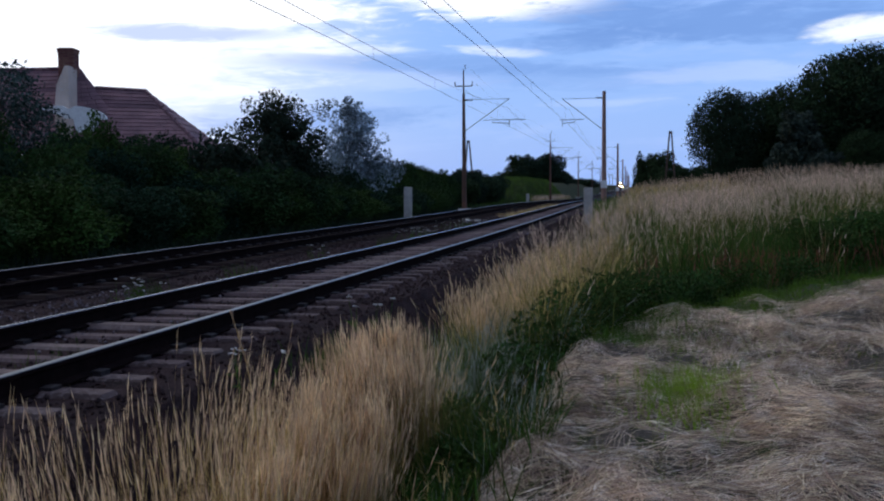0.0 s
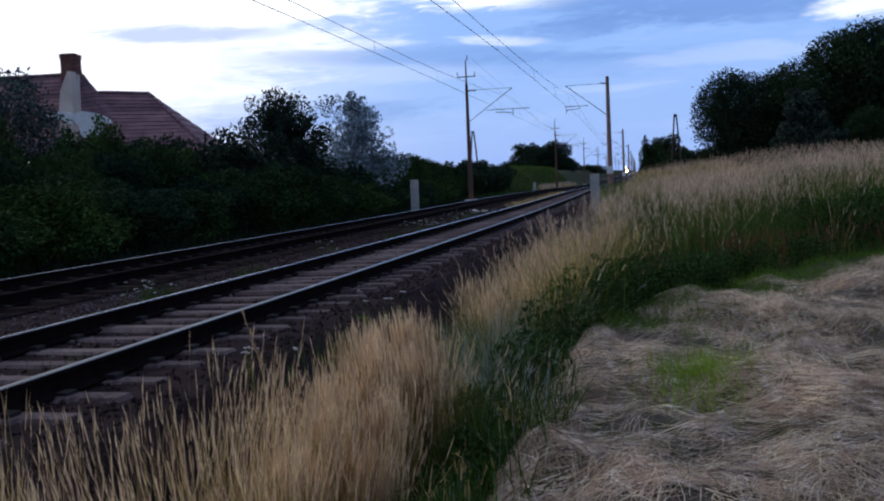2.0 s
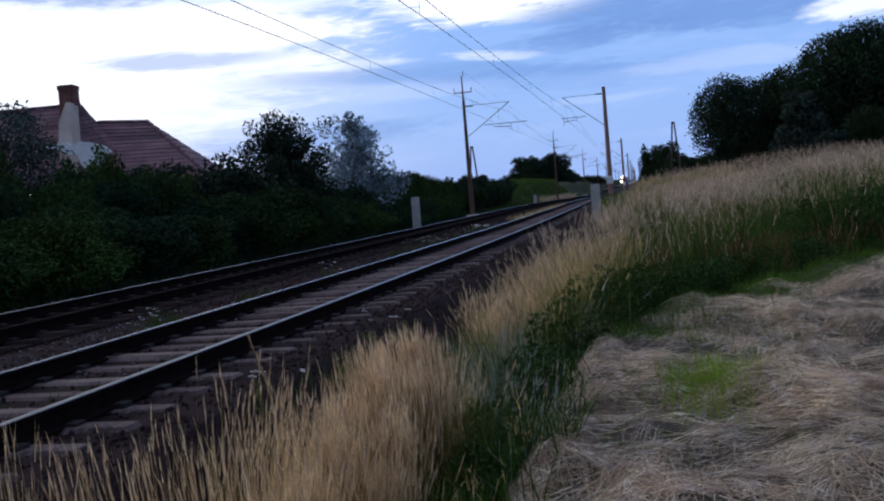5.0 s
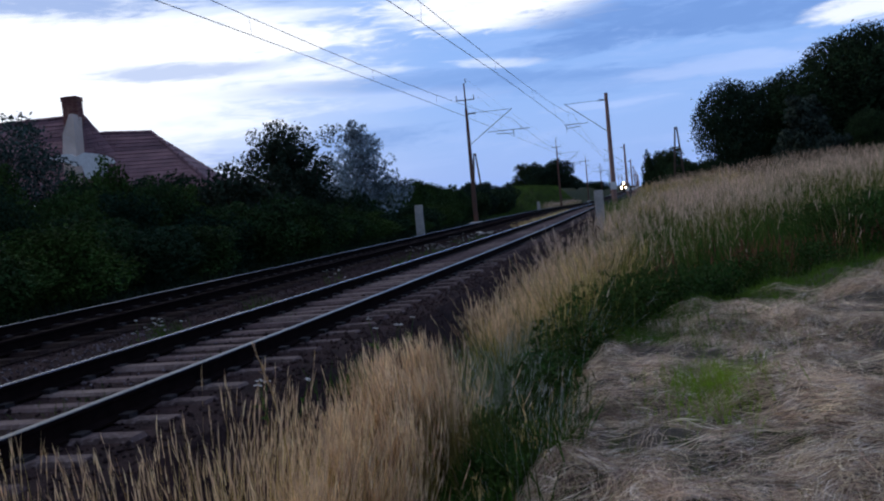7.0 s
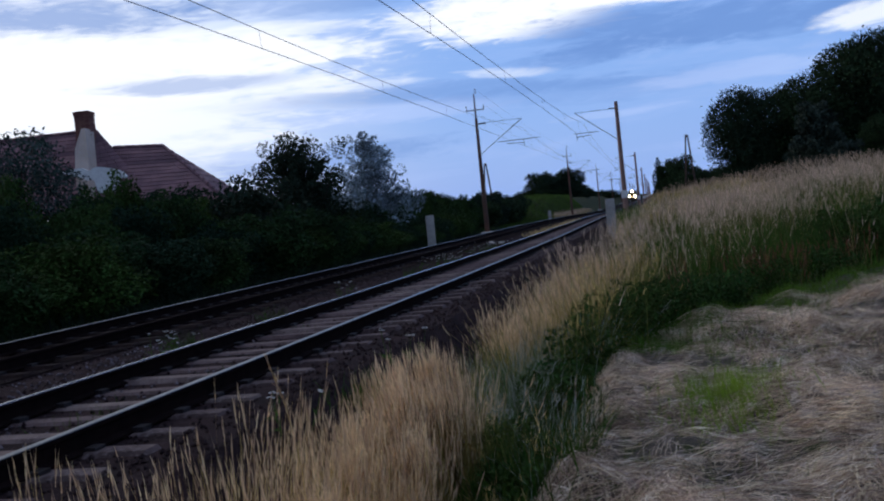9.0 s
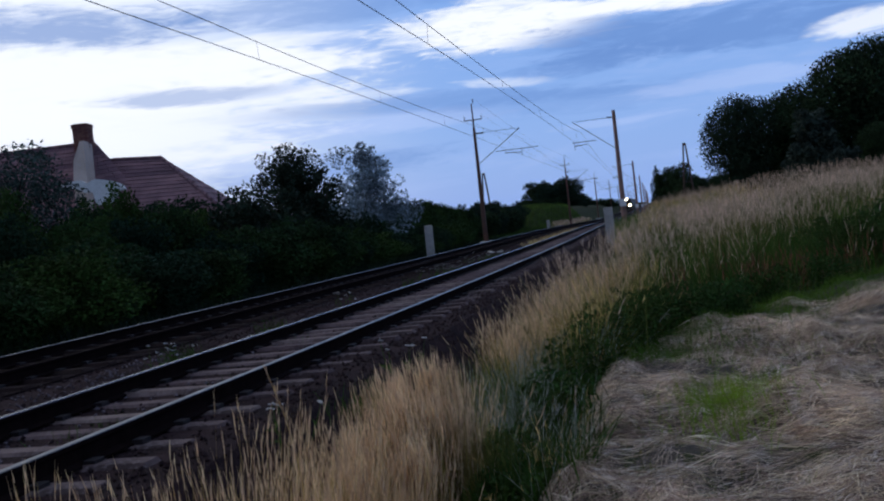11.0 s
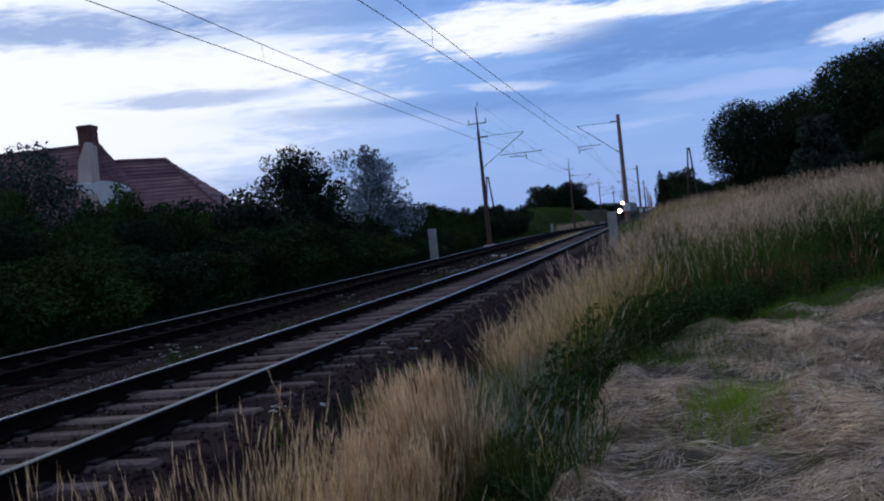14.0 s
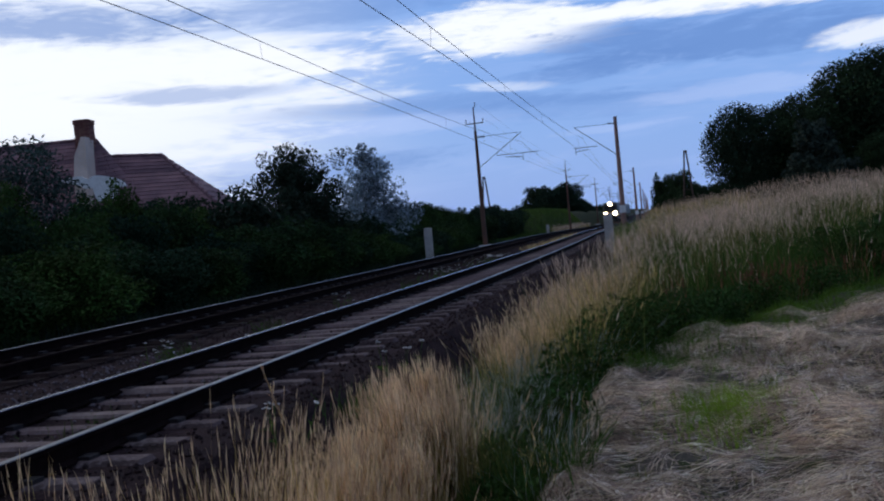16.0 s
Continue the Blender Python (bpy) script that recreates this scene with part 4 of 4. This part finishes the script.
                                          (5.3, 2.52, 1.04, 950, 0.07), (5.55, 2.7, 1.02, 900, 0.08), (5.6, 2.42, 1.12, 950, 0.07), (5.85, 2.6, 1.14, 950, 0.07), (6.1, 2.5, 1.0, 700, 0.1))):
    S, Lp = cs + R.normal(0, 0.07, n), cl + R.normal(0, 0.06, n)
    blades("tall_grass", S, Lp, (R.beta(3, 1.4, n) * 0.6 + 0.42) * h, 0.0019, lean, [M_DARKSTRAW, M_HEAD], 200 + i, 0.5, "dense golden tussock of dry grass", headlen=0.19, headr=0.0021, plume=7, splay=0.09, sway=0.06)
S, Lp = clump_field(3600, 4.8, 6.2, 2.5, 2.85, 0.1, 240)
blades("tussock_leaves", S, Lp, R.uniform(0.2, 0.7, len(S)), 0.0032, 0.22, [M_YGREEN, M_YGREEN], 14, 0, "yellow-green leaves at the foot of the tussock")
S, Lp = clump_field(6500, 3.6, 5.9, 2.62, 3.0, 0.09, 130)
blades("green_grass", S, Lp, R.uniform(0.15, 0.55, len(S)), 0.0042, 0.3, [M_BLADE, M_BLADE], 23, 0, "dark green blades at the foot of the golden tussock")
S, Lp = clump_field(1300, 5.0, 8.0, 1.75, 2.5, 0.14, 60)
blades("tall_grass", S, Lp, R.uniform(0.3, 0.8, len(S)), 0.0025, 0.16, [M_STRAW, M_HEAD], 15, 0.7, "thin dry stems behind the tussock", headlen=0.17, headr=0.0025, splay=0.1)
# second golden stand further on, broken by gaps
S, Lp = clump_field(9000, 9.6, 21, 1.95, 3.1, 0.2, 120)
S, Lp = keep(S, Lp, 1.75, 4.5)
hk = 0.82 + 0.3 * wave(1.1 * S, 2.2 * Lp)
blades("tall_grass", S, Lp, (R.beta(2.2, 1.8, len(S)) * 0.8 + 0.35) * hk, 0.0022, 0.19, [M_STRAW, M_HEAD], 3, 0.6, "golden dry grass along the foot of the ballast", headlen=0.2, headr=0.0024, plume=8, splay=0.15)
S, Lp = clump_field(6500, 9.0, 19, 2.0, 3.4, 0.22, 160)
blades("green_grass", S, Lp, R.uniform(0.25, 0.7, len(S)), 0.004, 0.25, [M_YGREEN, M_YGREEN], 16, 0, "yellow-green leaves under the golden grass")
# the bank: pale plumes towards the crest, green below
S = 12 + 48 * R.random(120000) ** 1.5
Lp = 1.7 + 25.3 * R.random(len(S)) ** 1.15
E = mown_edge(S) - Lp
patch = wave(0.45 * S + 1.0, 0.6 * Lp)
ok = (Lp < 1.7 + (S - 7) * 0.8) & (R.random(len(S)) < np.where(Lp < 4.2, 0.3 * ss(E, 1.5, 5), ss(E, 4.5, 9.5)) * np.clip(0.3 + 1.9 * patch, 0.03, 1))
S, Lp = S[ok], Lp[ok]
blades("tall_grass", S, Lp, (R.beta(2.5, 1.5, len(S)) * 0.8 + 0.4) * (0.95 + 0.34 * wave(0.45 * S + 1.0, 0.6 * Lp)), 0.0026, 0.2, [M_BROWNSTEM, M_PLUME], 4, 0.85,
       "pale pinkish seeding grass on the bank crest", headlen=0.25, headr=0.0032, plume=10, splay=0.2, sway=0.18)
# long green grass under and before it, rough in height
S = 8.0 + 37 * R.random(100000) ** 1.7
Lp = R.uniform(2.4, 20, len(S))
E = mown_edge(S) - Lp
ok = (E > 0.05 + 0.3 * R.random(len(S))) & (Lp < 3.5 + (S - 8) * 0.8) & (R.random(len(S)) < (1.1 - 0.55 * ss(E, 3, 7)) * np.clip(0.75 + 0.9 * wave(1.3 * S, 1.5 * Lp), 0.15, 1))
S, Lp = S[ok], Lp[ok]
blades("green_grass", S, Lp, (R.beta(2, 2.4, len(S)) * 0.95 + 0.35) * (0.4 + 0.6 * ss(mown_edge(S) - Lp, 0.0, 1.0)) * (0.95 + 0.4 * wave(0.9 * S + 2, 1.2 * Lp)), 0.0055, 0.26, [M_BLADE, M_BLADE], 5, 0,
       "dark green long grass on the bank", sway=0.14)
S, Lp = clump_field(3000, 9.5, 24, 2.6, 13, 0.2, 26)
ok = Lp < mown_edge(S) - 0.35
S, Lp = S[ok], Lp[ok]
blades("tall_grass", S, Lp, R.uniform(0.5, 1.15, len(S)), 0.003, 0.2, [M_BROWNSTEM, M_PLUME], 12, 0.6, "scattered dry stems among the green bank grass", headlen=0.2, headr=0.004)
S, Lp = clump_field(2600, 8.2, 12.5, 2.9, 3.8, 0.12, 60)
ok = Lp < mown_edge(S) - 0.1
S, Lp = S[ok], Lp[ok]
blades("tall_grass", S, Lp, R.uniform(0.4, 1.0, len(S)), 0.003, 0.2, [M_YGREEN, M_STRAW], 18, 0.3, "leaning yellow-green stems at the edge of the mown verge", headlen=0.16, headr=0.003, sway=0.16)
S, Lp = clump_field(11000, -1, 12, 2.2, 3.3, 0.22, 60)
S, Lp = keep(S, Lp, 1.9, 3.5)
blades("green_grass", S, Lp, R.uniform(0.1, 0.42, len(S)), 0.005, 0.38, [M_BLADE, M_BLADE], 6, 0, "short green grass in the ditch")
S, Lp = clump_field(1600, 6.2, 10.0, 2.3, 3.1, 0.15, 70)
blades("weeds", S, Lp, R.uniform(0.3, 0.85, len(S)), 0.0015, 0.3, [M_BLUE, M_BLUE], 7, 0.5, "grey-green feathery weeds in the ditch", headlen=0.16, headr=0.0016, plume=5, splay=0.25, sway=0.18)
S, Lp = clump_field(800, 3.6, 6.4, 2.85, 3.25, 0.1, 30)
blades("weeds", S, Lp, R.uniform(0.15, 0.5, len(S)), 0.0015, 0.45, [M_BLUE, M_STRAW], 19, 0.4, "thin arching stems at the foot of the hay", headlen=0.12, headr=0.0016, splay=0.25)
for x, y, h, w, sd in ((6.7, 17.3, 0.85, 1.7, 90), (8.0, 18.2, 0.95, 1.9, 91)):
    plant("nettle_clump", "dark leafy weed clump on the grass bank", "weed clump", "weeds on the bank", place(x, y), h, w, sd, M_LEAF_E, 6000, 0.035, 0.012, 0.05, lumpn=16)
for s, l, h, w, sd in ((7.0, 2.85, 0.45, 0.7, 94), (7.7, 3.0, 0.5, 0.7, 101), (8.3, 2.95, 0.55, 0.8, 95), (8.9, 3.1, 0.6, 0.8, 102), (9.6, 3.25, 0.6, 0.9, 96), (10.3, 3.4, 0.6, 0.9, 103),
                       (5.6, 2.95, 0.42, 0.6, 107), (6.3, 2.95, 0.45, 0.6, 108), (6.7, 2.7, 0.4, 0.6, 109), (7.4, 2.65, 0.4, 0.6, 110), (5.9, 3.02, 0.35, 0.6, 97), (11.0, 3.6, 0.6, 0.9, 98), (4.9, 3.0, 0.34, 0.5, 99), (4.3, 3.0, 0.34, 0.5, 111), (5.25, 3.1, 0.34, 0.5, 112), (13.0, 4.6, 0.5, 0.9, 100), (12.0, 4.0, 0.6, 0.9, 104), (14.4, 5.2, 0.5, 1.0, 105), (15.8, 6.2, 0.5, 1.1, 106)):
    x, y = xy(s, l)
    plant("leafy_weed", "low dark green leafy weed in the ditch", "weed", "weeds in the ditch", place(float(x), float(y)), h, w, sd, M_LEAF_E, 2200, 0.024, 0.006, 0.05, lumpn=11)
S, Lp = clump_field(520, 12.6, 18.5, 3.6, 8.5, 0.22, 30)
ok = Lp < mown_edge(S) - 0.3
S, Lp = S[ok], Lp[ok]
blades("dock_stalks", S, Lp, R.uniform(0.25, 0.6, len(S)), 0.004, 0.18, [M_DOCK, M_DOCK], 17, 1.0, "rusty brown dock stalks on the bank", headlen=0.25, headr=0.006, plume=9)
# far verge both sides
S, Lp = 46.8 + 18 * R.random(1800), 1.25 + 1.3 * R.random(1800)
blades("green_grass", S, Lp, R.uniform(0.6, 1.35, len(S)), 0.008, 0.16, [M_FIELDGRASS, M_FIELDGRASS], 24, 0, "rank green grass round the foot of the mast", zlift=0.15)
S, Lp = 49 + 30 * R.random(7000), R.uniform(1.9, 8, 7000)
blades("green_grass", S, Lp, R.uniform(0.4, 1.0, len(S)), 0.012, 0.2, [M_FIELDGRASS, M_FIELDGRASS], 20, 0, "rank green grass on the mound by the mast", segs=2)
S, Lp = 92 + 105 * R.random(26000), -9.8 - 20 * R.random(26000) ** 1.3
blades("green_grass", S, Lp, R.uniform(0.3, 0.8, len(S)), 0.03, 0.3, [M_FIELDGRASS, M_FIELDGRASS], 21, 0, "green rough grass on the bank beyond the hedge", segs=2)
S, Lp = 130 + 60 * R.random(3500), -8.4 - 1.6 * R.random(3500)
blades("tall_grass", S, Lp, R.uniform(0.5, 1.1, len(S)), 0.02, 0.2, [M_BROWNSTEM, M_PLUME], 22, 0.5, "reddish dry grass at the foot of the far bank", headlen=0.25, headr=0.02, segs=2)
S = 40 + 120 * R.random(9000)
Lp = R.uniform(1.6, 9, len(S))
blades("tall_grass", S, Lp, R.uniform(0.6, 1.1, len(S)), 0.02, 0.12, [M_STRAW, M_HEAD], 8, 0.5, "dry grass verge beyond the bank", headlen=0.25, segs=2)
# Hedge-foot grass takes the dark walnut leaf colour to imitate the hedge's shade.
S = -5 + 190 * R.random(26000) ** 1.3
Lp = R.uniform(-14.5, -7.6, len(S)) - 4 * ss(S, 90, 160) * R.random(len(S))
blades("green_grass", S, Lp, R.uniform(0.2, 0.75, len(S)), 0.014, 0.3, [M_LEAF_B, M_LEAF_B], 9, 0, "grass along the hedge foot, coloured dark for shade", segs=2)

# ---- mown hay ----


_gx, _gy = np.arange(-2, 16, 0.1), np.arange(-5, 24, 0.1)
_GX, _GY = np.meshgrid(_gx, _gy, indexing="ij")
_gs, _gl = sl(_GX.ravel(), _GY.ravel())
_GZ = ground_z(_gs, _gl).reshape(_GX.shape)


def GZ(x, y):
    """Ground height on the mown verge, from a table."""
    u, v = np.clip((x + 2) / 0.1, 0, len(_gx) - 1.01), np.clip((y + 5) / 0.1, 0, len(_gy) - 1.01)
    i, j = u.astype(int), v.astype(int)
    u, v = u - i, v - j
    return (_GZ[i, j] * (1 - u) + _GZ[i + 1, j] * u) * (1 - v) + (_GZ[i, j + 1] * (1 - u) + _GZ[i + 1, j + 1] * u) * v


def hay(bundles, per, seed, long=False):
    """Mown stalks lying in swaths: locks of nearly parallel strands, thick on the mounds and thin between them."""
    rng = np.random.default_rng(seed)
    s = np.where(rng.random(bundles) < 0.17, rng.uniform(-3, 2.5, bundles), 2.2 + 17 * rng.random(bundles) ** 1.35)
    l = rng.uniform(2.9, 12.5, bundles)
    bx, by = xy(s, l)
    mound = wave(1.25 * bx + 4.4, 1.05 * by + 0.6)
    margin = np.clip(0.16 * (s - 10), -0.05, 1.0) * (0.6 + 0.8 * rng.random(bundles))
    ok = (l > mown_edge(s) + margin) & (rng.random(bundles) < np.clip(0.55 + 1.3 * mound, 0.3 if not long else 0.05, 1))
    bx, by, mound = bx[ok], by[ok], mound[ok]
    nb = len(bx)
    a0 = 1.3 * np.sin(0.55 * bx + 0.7) + 1.5 * np.sin(0.6 * by + 0.4 * bx) + rng.normal(0, 0.75, nb)
    rise = rng.uniform(0.0, 0.05, nb) + (0.09 if long else 0.05) * np.clip(mound, 0, 1)
    curl = rng.normal(0, 0.25 if long else 0.2, nb)
    k = (per * rng.uniform(0.4, 1.5, nb)).astype(int)
    i = np.repeat(np.arange(nb), k)
    n = len(i)
    stray = rng.random(n) < 0.1
    a = a0[i] + rng.normal(0, 0.16, n) + stray * rng.uniform(-1.5, 1.5, n)
    wide = 0.06 if long else 0.1
    x, y = bx[i] + rng.normal(0, wide, n), by[i] + rng.normal(0, wide, n)
    ln = rng.uniform(0.35, 0.85, n) if long else rng.uniform(0.14, 0.5, n)
    w = rng.uniform(0.0007, 0.0016, n)
    c, d = np.cos(a), np.sin(a)
    lift, arch, bend = rise[i] * rng.random(n), rng.uniform(-0.01, 0.06, n), curl[i] + rng.normal(0, 0.1, n)
    segs = 4
    V = np.empty((n, 2 * segs + 2, 3))
    for j in range(segs + 1):
        u = j / segs - 0.5
        px, py = u * ln, bend * ln * (u * u - 0.25) * 2
        cx, cy = x + c * px - d * py, y + d * px + c * py
        cz = GZ(cx, cy) + 0.012 + lift + arch * (1 - 4 * u * u) + rng.normal(0, 0.004, n)
        V[:, 2 * j] = np.stack([cx - d * w, cy + c * w, cz], 1)
        V[:, 2 * j + 1] = np.stack([cx + d * w, cy - c * w, cz + rng.normal(0, 0.002, n)], 1)
    Q = ((2 * segs + 2) * np.arange(n)[:, None, None] + 2 * np.arange(segs)[None, :, None] + np.array([0, 1, 3, 2])).reshape(-1, 4)
    tagged(mesh_arrays("mown_hay", V.reshape(-1, 3), Q, [], M_HAY), "dry mown hay lying in swaths on the verge", "hay", kind="stuff")


hay(9500, 26, 30)
hay(2600, 24, 31, True)


def tuft(cs, cl, rs, rl, n, h, m, seed, label):
    S, Lp = cs + R.normal(0, rs, n), cl + R.normal(0, rl, n)
    blades("grass_tuft", S, Lp, R.uniform(0.4, 1.0, n) * h, 0.003, 0.35, [m, m], seed, 0, label, segs=2)


tuft(7.2, 4.3, 0.42, 0.2, 1100, 0.27, M_LUSH, 40, "bright fresh green tuft in the mown hay")
S, Lp = 2 + 15 * R.random(9000), 3.3 + 6 * R.random(9000)
ok = (Lp > mown_edge(S) + 0.1) & (wave(0.9 * S + 2, 1.1 * Lp) > 0.02)
S, Lp = S[ok], Lp[ok]
blades("short_grass", S, Lp, R.uniform(0.07, 0.2, len(S)), 0.0022, 0.5, [M_YGREEN, M_YGREEN], 43, 0, "thin yellow-green regrowth through the hay", segs=2)
tuft(9.5, 4.9, 1.1, 0.35, 900, 0.14, M_LUSH, 41, "thin green regrowth in the mown hay")
S = 9 + 14 * R.random(17000)
Lp = mown_edge(S) + np.abs(R.normal(0.1, 0.6, len(S)))
blades("short_grass", S, Lp, R.uniform(0.06, 0.22, len(S)), 0.0035, 0.4, [M_EDGE, M_EDGE], 42, 0, "short green grass along the edge of the tall stand", segs=2)

# ---- weeds and flowers in the track ----


def flowers(s, l, n, spread, h, seed):
    rng = np.random.default_rng(seed)
    p = at(s, l, -0.3)
    t = thing("wildflower", pose(*p), "small weed with white flower heads in the ballast", "wildflower", "white flowers in the track")
    bm = bmesh.new()
    heads = []
    for _ in range(n):
        b = Vector((rng.normal(0, spread * 0.5), rng.normal(0, spread * 0.5), 0))
        e = b + Vector((rng.normal(0, 0.04), rng.normal(0, 0.04), h * rng.uniform(0.5, 1.1)))
        rod(bm, b, e, 0.004, 0.002, 4)
        for _ in range(2):
            w = b.lerp(e, rng.uniform(0.1, 0.6))
            f = w + Vector((rng.normal(0, 0.06), rng.normal(0, 0.06), 0.03))
            rod(bm, w, f, 0.012, 0.002, 3)
        heads.append(e)
    tagged(part("foliage", bm, M_BLADE, t), kind="stuff")
    bm = bmesh.new()
    for e in heads:
        for _ in range(5):
            bmesh.ops.create_cone(bm, cap_ends=True, segments=6, radius1=0.004, radius2=0.011, depth=0.008,
                                  matrix=Matrix.Translation(e + Vector((rng.normal(0, 0.018), rng.normal(0, 0.018), rng.normal(0, 0.006)))))
    tagged(part("petals", bm, M_PETAL, t), kind="stuff")


for a in ((11.5, -2.55, 12, 0.3, 0.35, 1), (13.2, -2.1, 3, 0.1, 0.2, 2), (19.5, -2.9, 8, 0.3, 0.3, 3), (27, -2.6, 26, 0.7, 0.35, 4), (29, -2.4, 18, 0.7, 0.3, 5),
          (34, -2.6, 24, 0.8, 0.3, 6), (37, -2.6, 24, 0.8, 0.3, 7), (9.4, 1.3, 5, 0.2, 0.4, 8), (6.6, 1.2, 4, 0.2, 0.3, 9)):
    flowers(*a)
for s, l, n, seed in ((7.0, -0.75, 90, 50), (9.0, -0.5, 70, 51), (5.2, -0.9, 80, 52), (12.4, -1.0, 60, 53), (8.0, 1.3, 160, 54), (15, -2.6, 80, 55), (12.0, -2.6, 120, 56), (24, -2.6, 100, 57)):
    S, Lp = s + R.normal(0, 0.2, n), l + R.normal(0, 0.12, n)
    blades("track_weeds", S, Lp, R.uniform(0.1, 0.3, n), 0.005, 0.4, [M_BLADE, M_BLADE], seed, 0, "low green weeds among the ballast", segs=2, zlift=0.5)

S, Lp = 47 + 34 * R.random(1500), -2.6 + R.normal(0, 0.4, 1500)
blades("dry_grass", S, Lp, R.uniform(0.1, 0.28, 1500), 0.01, 0.4, [M_STRAW, M_HEAD], 58, 0, "low yellowed grass between the tracks", segs=2, zlift=0.45)


def rubble(x, y, size, seed):
    rng = np.random.default_rng(seed)
    s, l = sl(np.array(x), np.array(y))
    bm = bmesh.new()
    bmesh.ops.create_icosphere(bm, subdivisions=2, radius=1.0)
    for v in bm.verts:
        k = 1 + 0.22 * noise.noise(v.co * 1.7 + Vector((seed, 0, 0)))
        v.co = Vector((v.co.x * k * size, v.co.y * k * size * 0.7, max(-0.3, v.co.z * k) * size * 0.5))
    ob = part("rubble_stone", bm, M_CONC)
    ob.matrix_basis = pose(x, y, -0.33 + size * 0.13 + float(sag(s)), 0, 0, rng.uniform(0, 180))
    tagged(ob, "pale broken lump of concrete between the tracks", "stone", "rubble between the tracks")


for x, y, size, seed in ((1.05, 42.0, 0.3, 1), (1.5, 42.6, 0.22, 2), (0.65, 41.7, 0.2, 3), (-0.55, 33.5, 0.16, 4), (-0.3, 33.9, 0.13, 5), (-2.35, 25.6, 0.12, 6), (-5.3, 25.5, 0.09, 7)):
    rubble(x, y, size, seed)


def lone_stalk():
    """One tall seeding stem that leans over the rail."""
    t = thing("grass_stalk", pose(-0.8, 4.25, -0.8), "single tall dry seeding stalk leaning towards the rail", "grass stalk")
    pts = [Vector(p) for p in ((0, 0, 0), (-0.01, 0, 0.5), (-0.02, -0.01, 0.95), (-0.055, -0.03, 1.22), (-0.115, -0.05, 1.45))]
    bm = bmesh.new()
    for a, b in zip(pts[:-1], pts[1:]):
        rod(bm, a, b, 0.0024, 0.0018, 5)
    part("stem", bm, M_STRAW, t)
    rng = np.random.default_rng(77)
    bm = bmesh.new()
    for i in range(34):
        u = rng.random()
        p = pts[3].lerp(pts[4], u * 1.1) if i % 3 else pts[2].lerp(pts[3], 0.4 + 0.6 * u)
        d = (pts[4] - pts[3]).normalized() + Vector(rng.normal(0, 0.25, 3))
        rod(bm, p, p + d.normalized() * 0.035, 0.0026, 0.0006, 4)
    part("seed_head", bm, M_HEAD, t)


lone_stalk()

# ---- the approaching train ----
# Lens radius enlarged beyond a real lamp's, to stand in for glare.
LAMP_R = 0.35


def train():
    t = thing("train", pose(*at(200, L_FAR), 0, 0, heading(200)), "approaching dark locomotive with three lit headlamps", "train")
    bm = bmesh.new()
    box(bm, (0, 8.0, 2.35), (2.9, 16, 2.5), 0.18)
    part("body", bm, M_LOCO, t)
    part("front_stripe", box(bmesh.new(), (0, -0.02, 1.75), (2.5, 0.06, 0.4), 0.01), M_LOCOY, t, "dull yellow warning stripe")
    part("roof", box(bmesh.new(), (0, 8.0, 3.72), (2.6, 15.6, 0.35), 0.12), M_IRON, t)
    part("underframe", box(bmesh.new(), (0, 8, 0.85), (2.5, 15.4, 0.5), 0.05), M_IRON, t)
    for x in (-0.62, 0.62):
        part("windscreen", box(bmesh.new(), (x, -0.02, 2.85), (1.0, 0.08, 0.75), 0.03), M_GLASS, t)
    for x in (-0.87, 0.87):
        bm = bmesh.new()
        rod(bm, (x, 0.1, 1.05), (x, -0.5, 1.05), 0.09, n=10)
        rod(bm, (x, -0.5, 1.05), (x, -0.56, 1.05), 0.25, n=14)
        part("buffer", bm, M_IRON, t)
    for x, z in ((-0.92, 1.65), (0.92, 1.65), (0, 3.6)):
        bm = bmesh.new()
        rod(bm, (x, 0.05, z), (x, -0.14, z), LAMP_R + 0.04, n=18)
        h = part("lamp_housing", bm, M_IRON, t)
        bm = bmesh.new()
        rod(bm, (x, -0.13, z), (x, -0.2, z), LAMP_R, LAMP_R * 0.8, 18)
        part("headlamp_lens", bm, M_LAMP, h, "lit warm white headlamp")
    for y in (2.6, 5.2, 10.8, 13.4):
        bm = bmesh.new()
        for x in (-0.75, 0.75):
            rod(bm, (x - 0.07, y, 0.6), (x + 0.07, y, 0.6), 0.6, n=20)
        rod(bm, (-0.75, y, 0.6), (0.75, y, 0.6), 0.09, n=8)
        part("wheelset", bm, M_IRON, t)
    bm = bmesh.new()
    for x in (-0.5, 0.5):
        rod(bm, (x, 3.4, 3.9), (x, 4.6, 4.5), 0.035, n=6)
        rod(bm, (x, 4.6, 4.5), (x * 1.4, 3.6, 5.05), 0.03, n=6)
    rod(bm, (-0.95, 3.6, 5.08), (0.95, 3.6, 5.08), 0.035, n=6)
    part("pantograph", bm, M_IRON, t)
    # coaches behind
    for c in range(4):
        y0 = 17 + 25.2 * c
        part("coach", box(bmesh.new(), (0, y0 + 12.2, 2.5), (2.8, 24.4, 2.9), 0.2), M_LOCO, t, "dark passenger coach")
    return t


TRAIN = train()


def motions():
    rows = []
    for i in range(17):
        s = 200 + 27.0 * (16 - i) + 0.28 * max(0, 10 - i) ** 2 * 1.6
        rows.append((float(i), pose(*at(s, L_FAR), 0, 0, heading(s))))
    walk(TRAIN, rows)


motions()
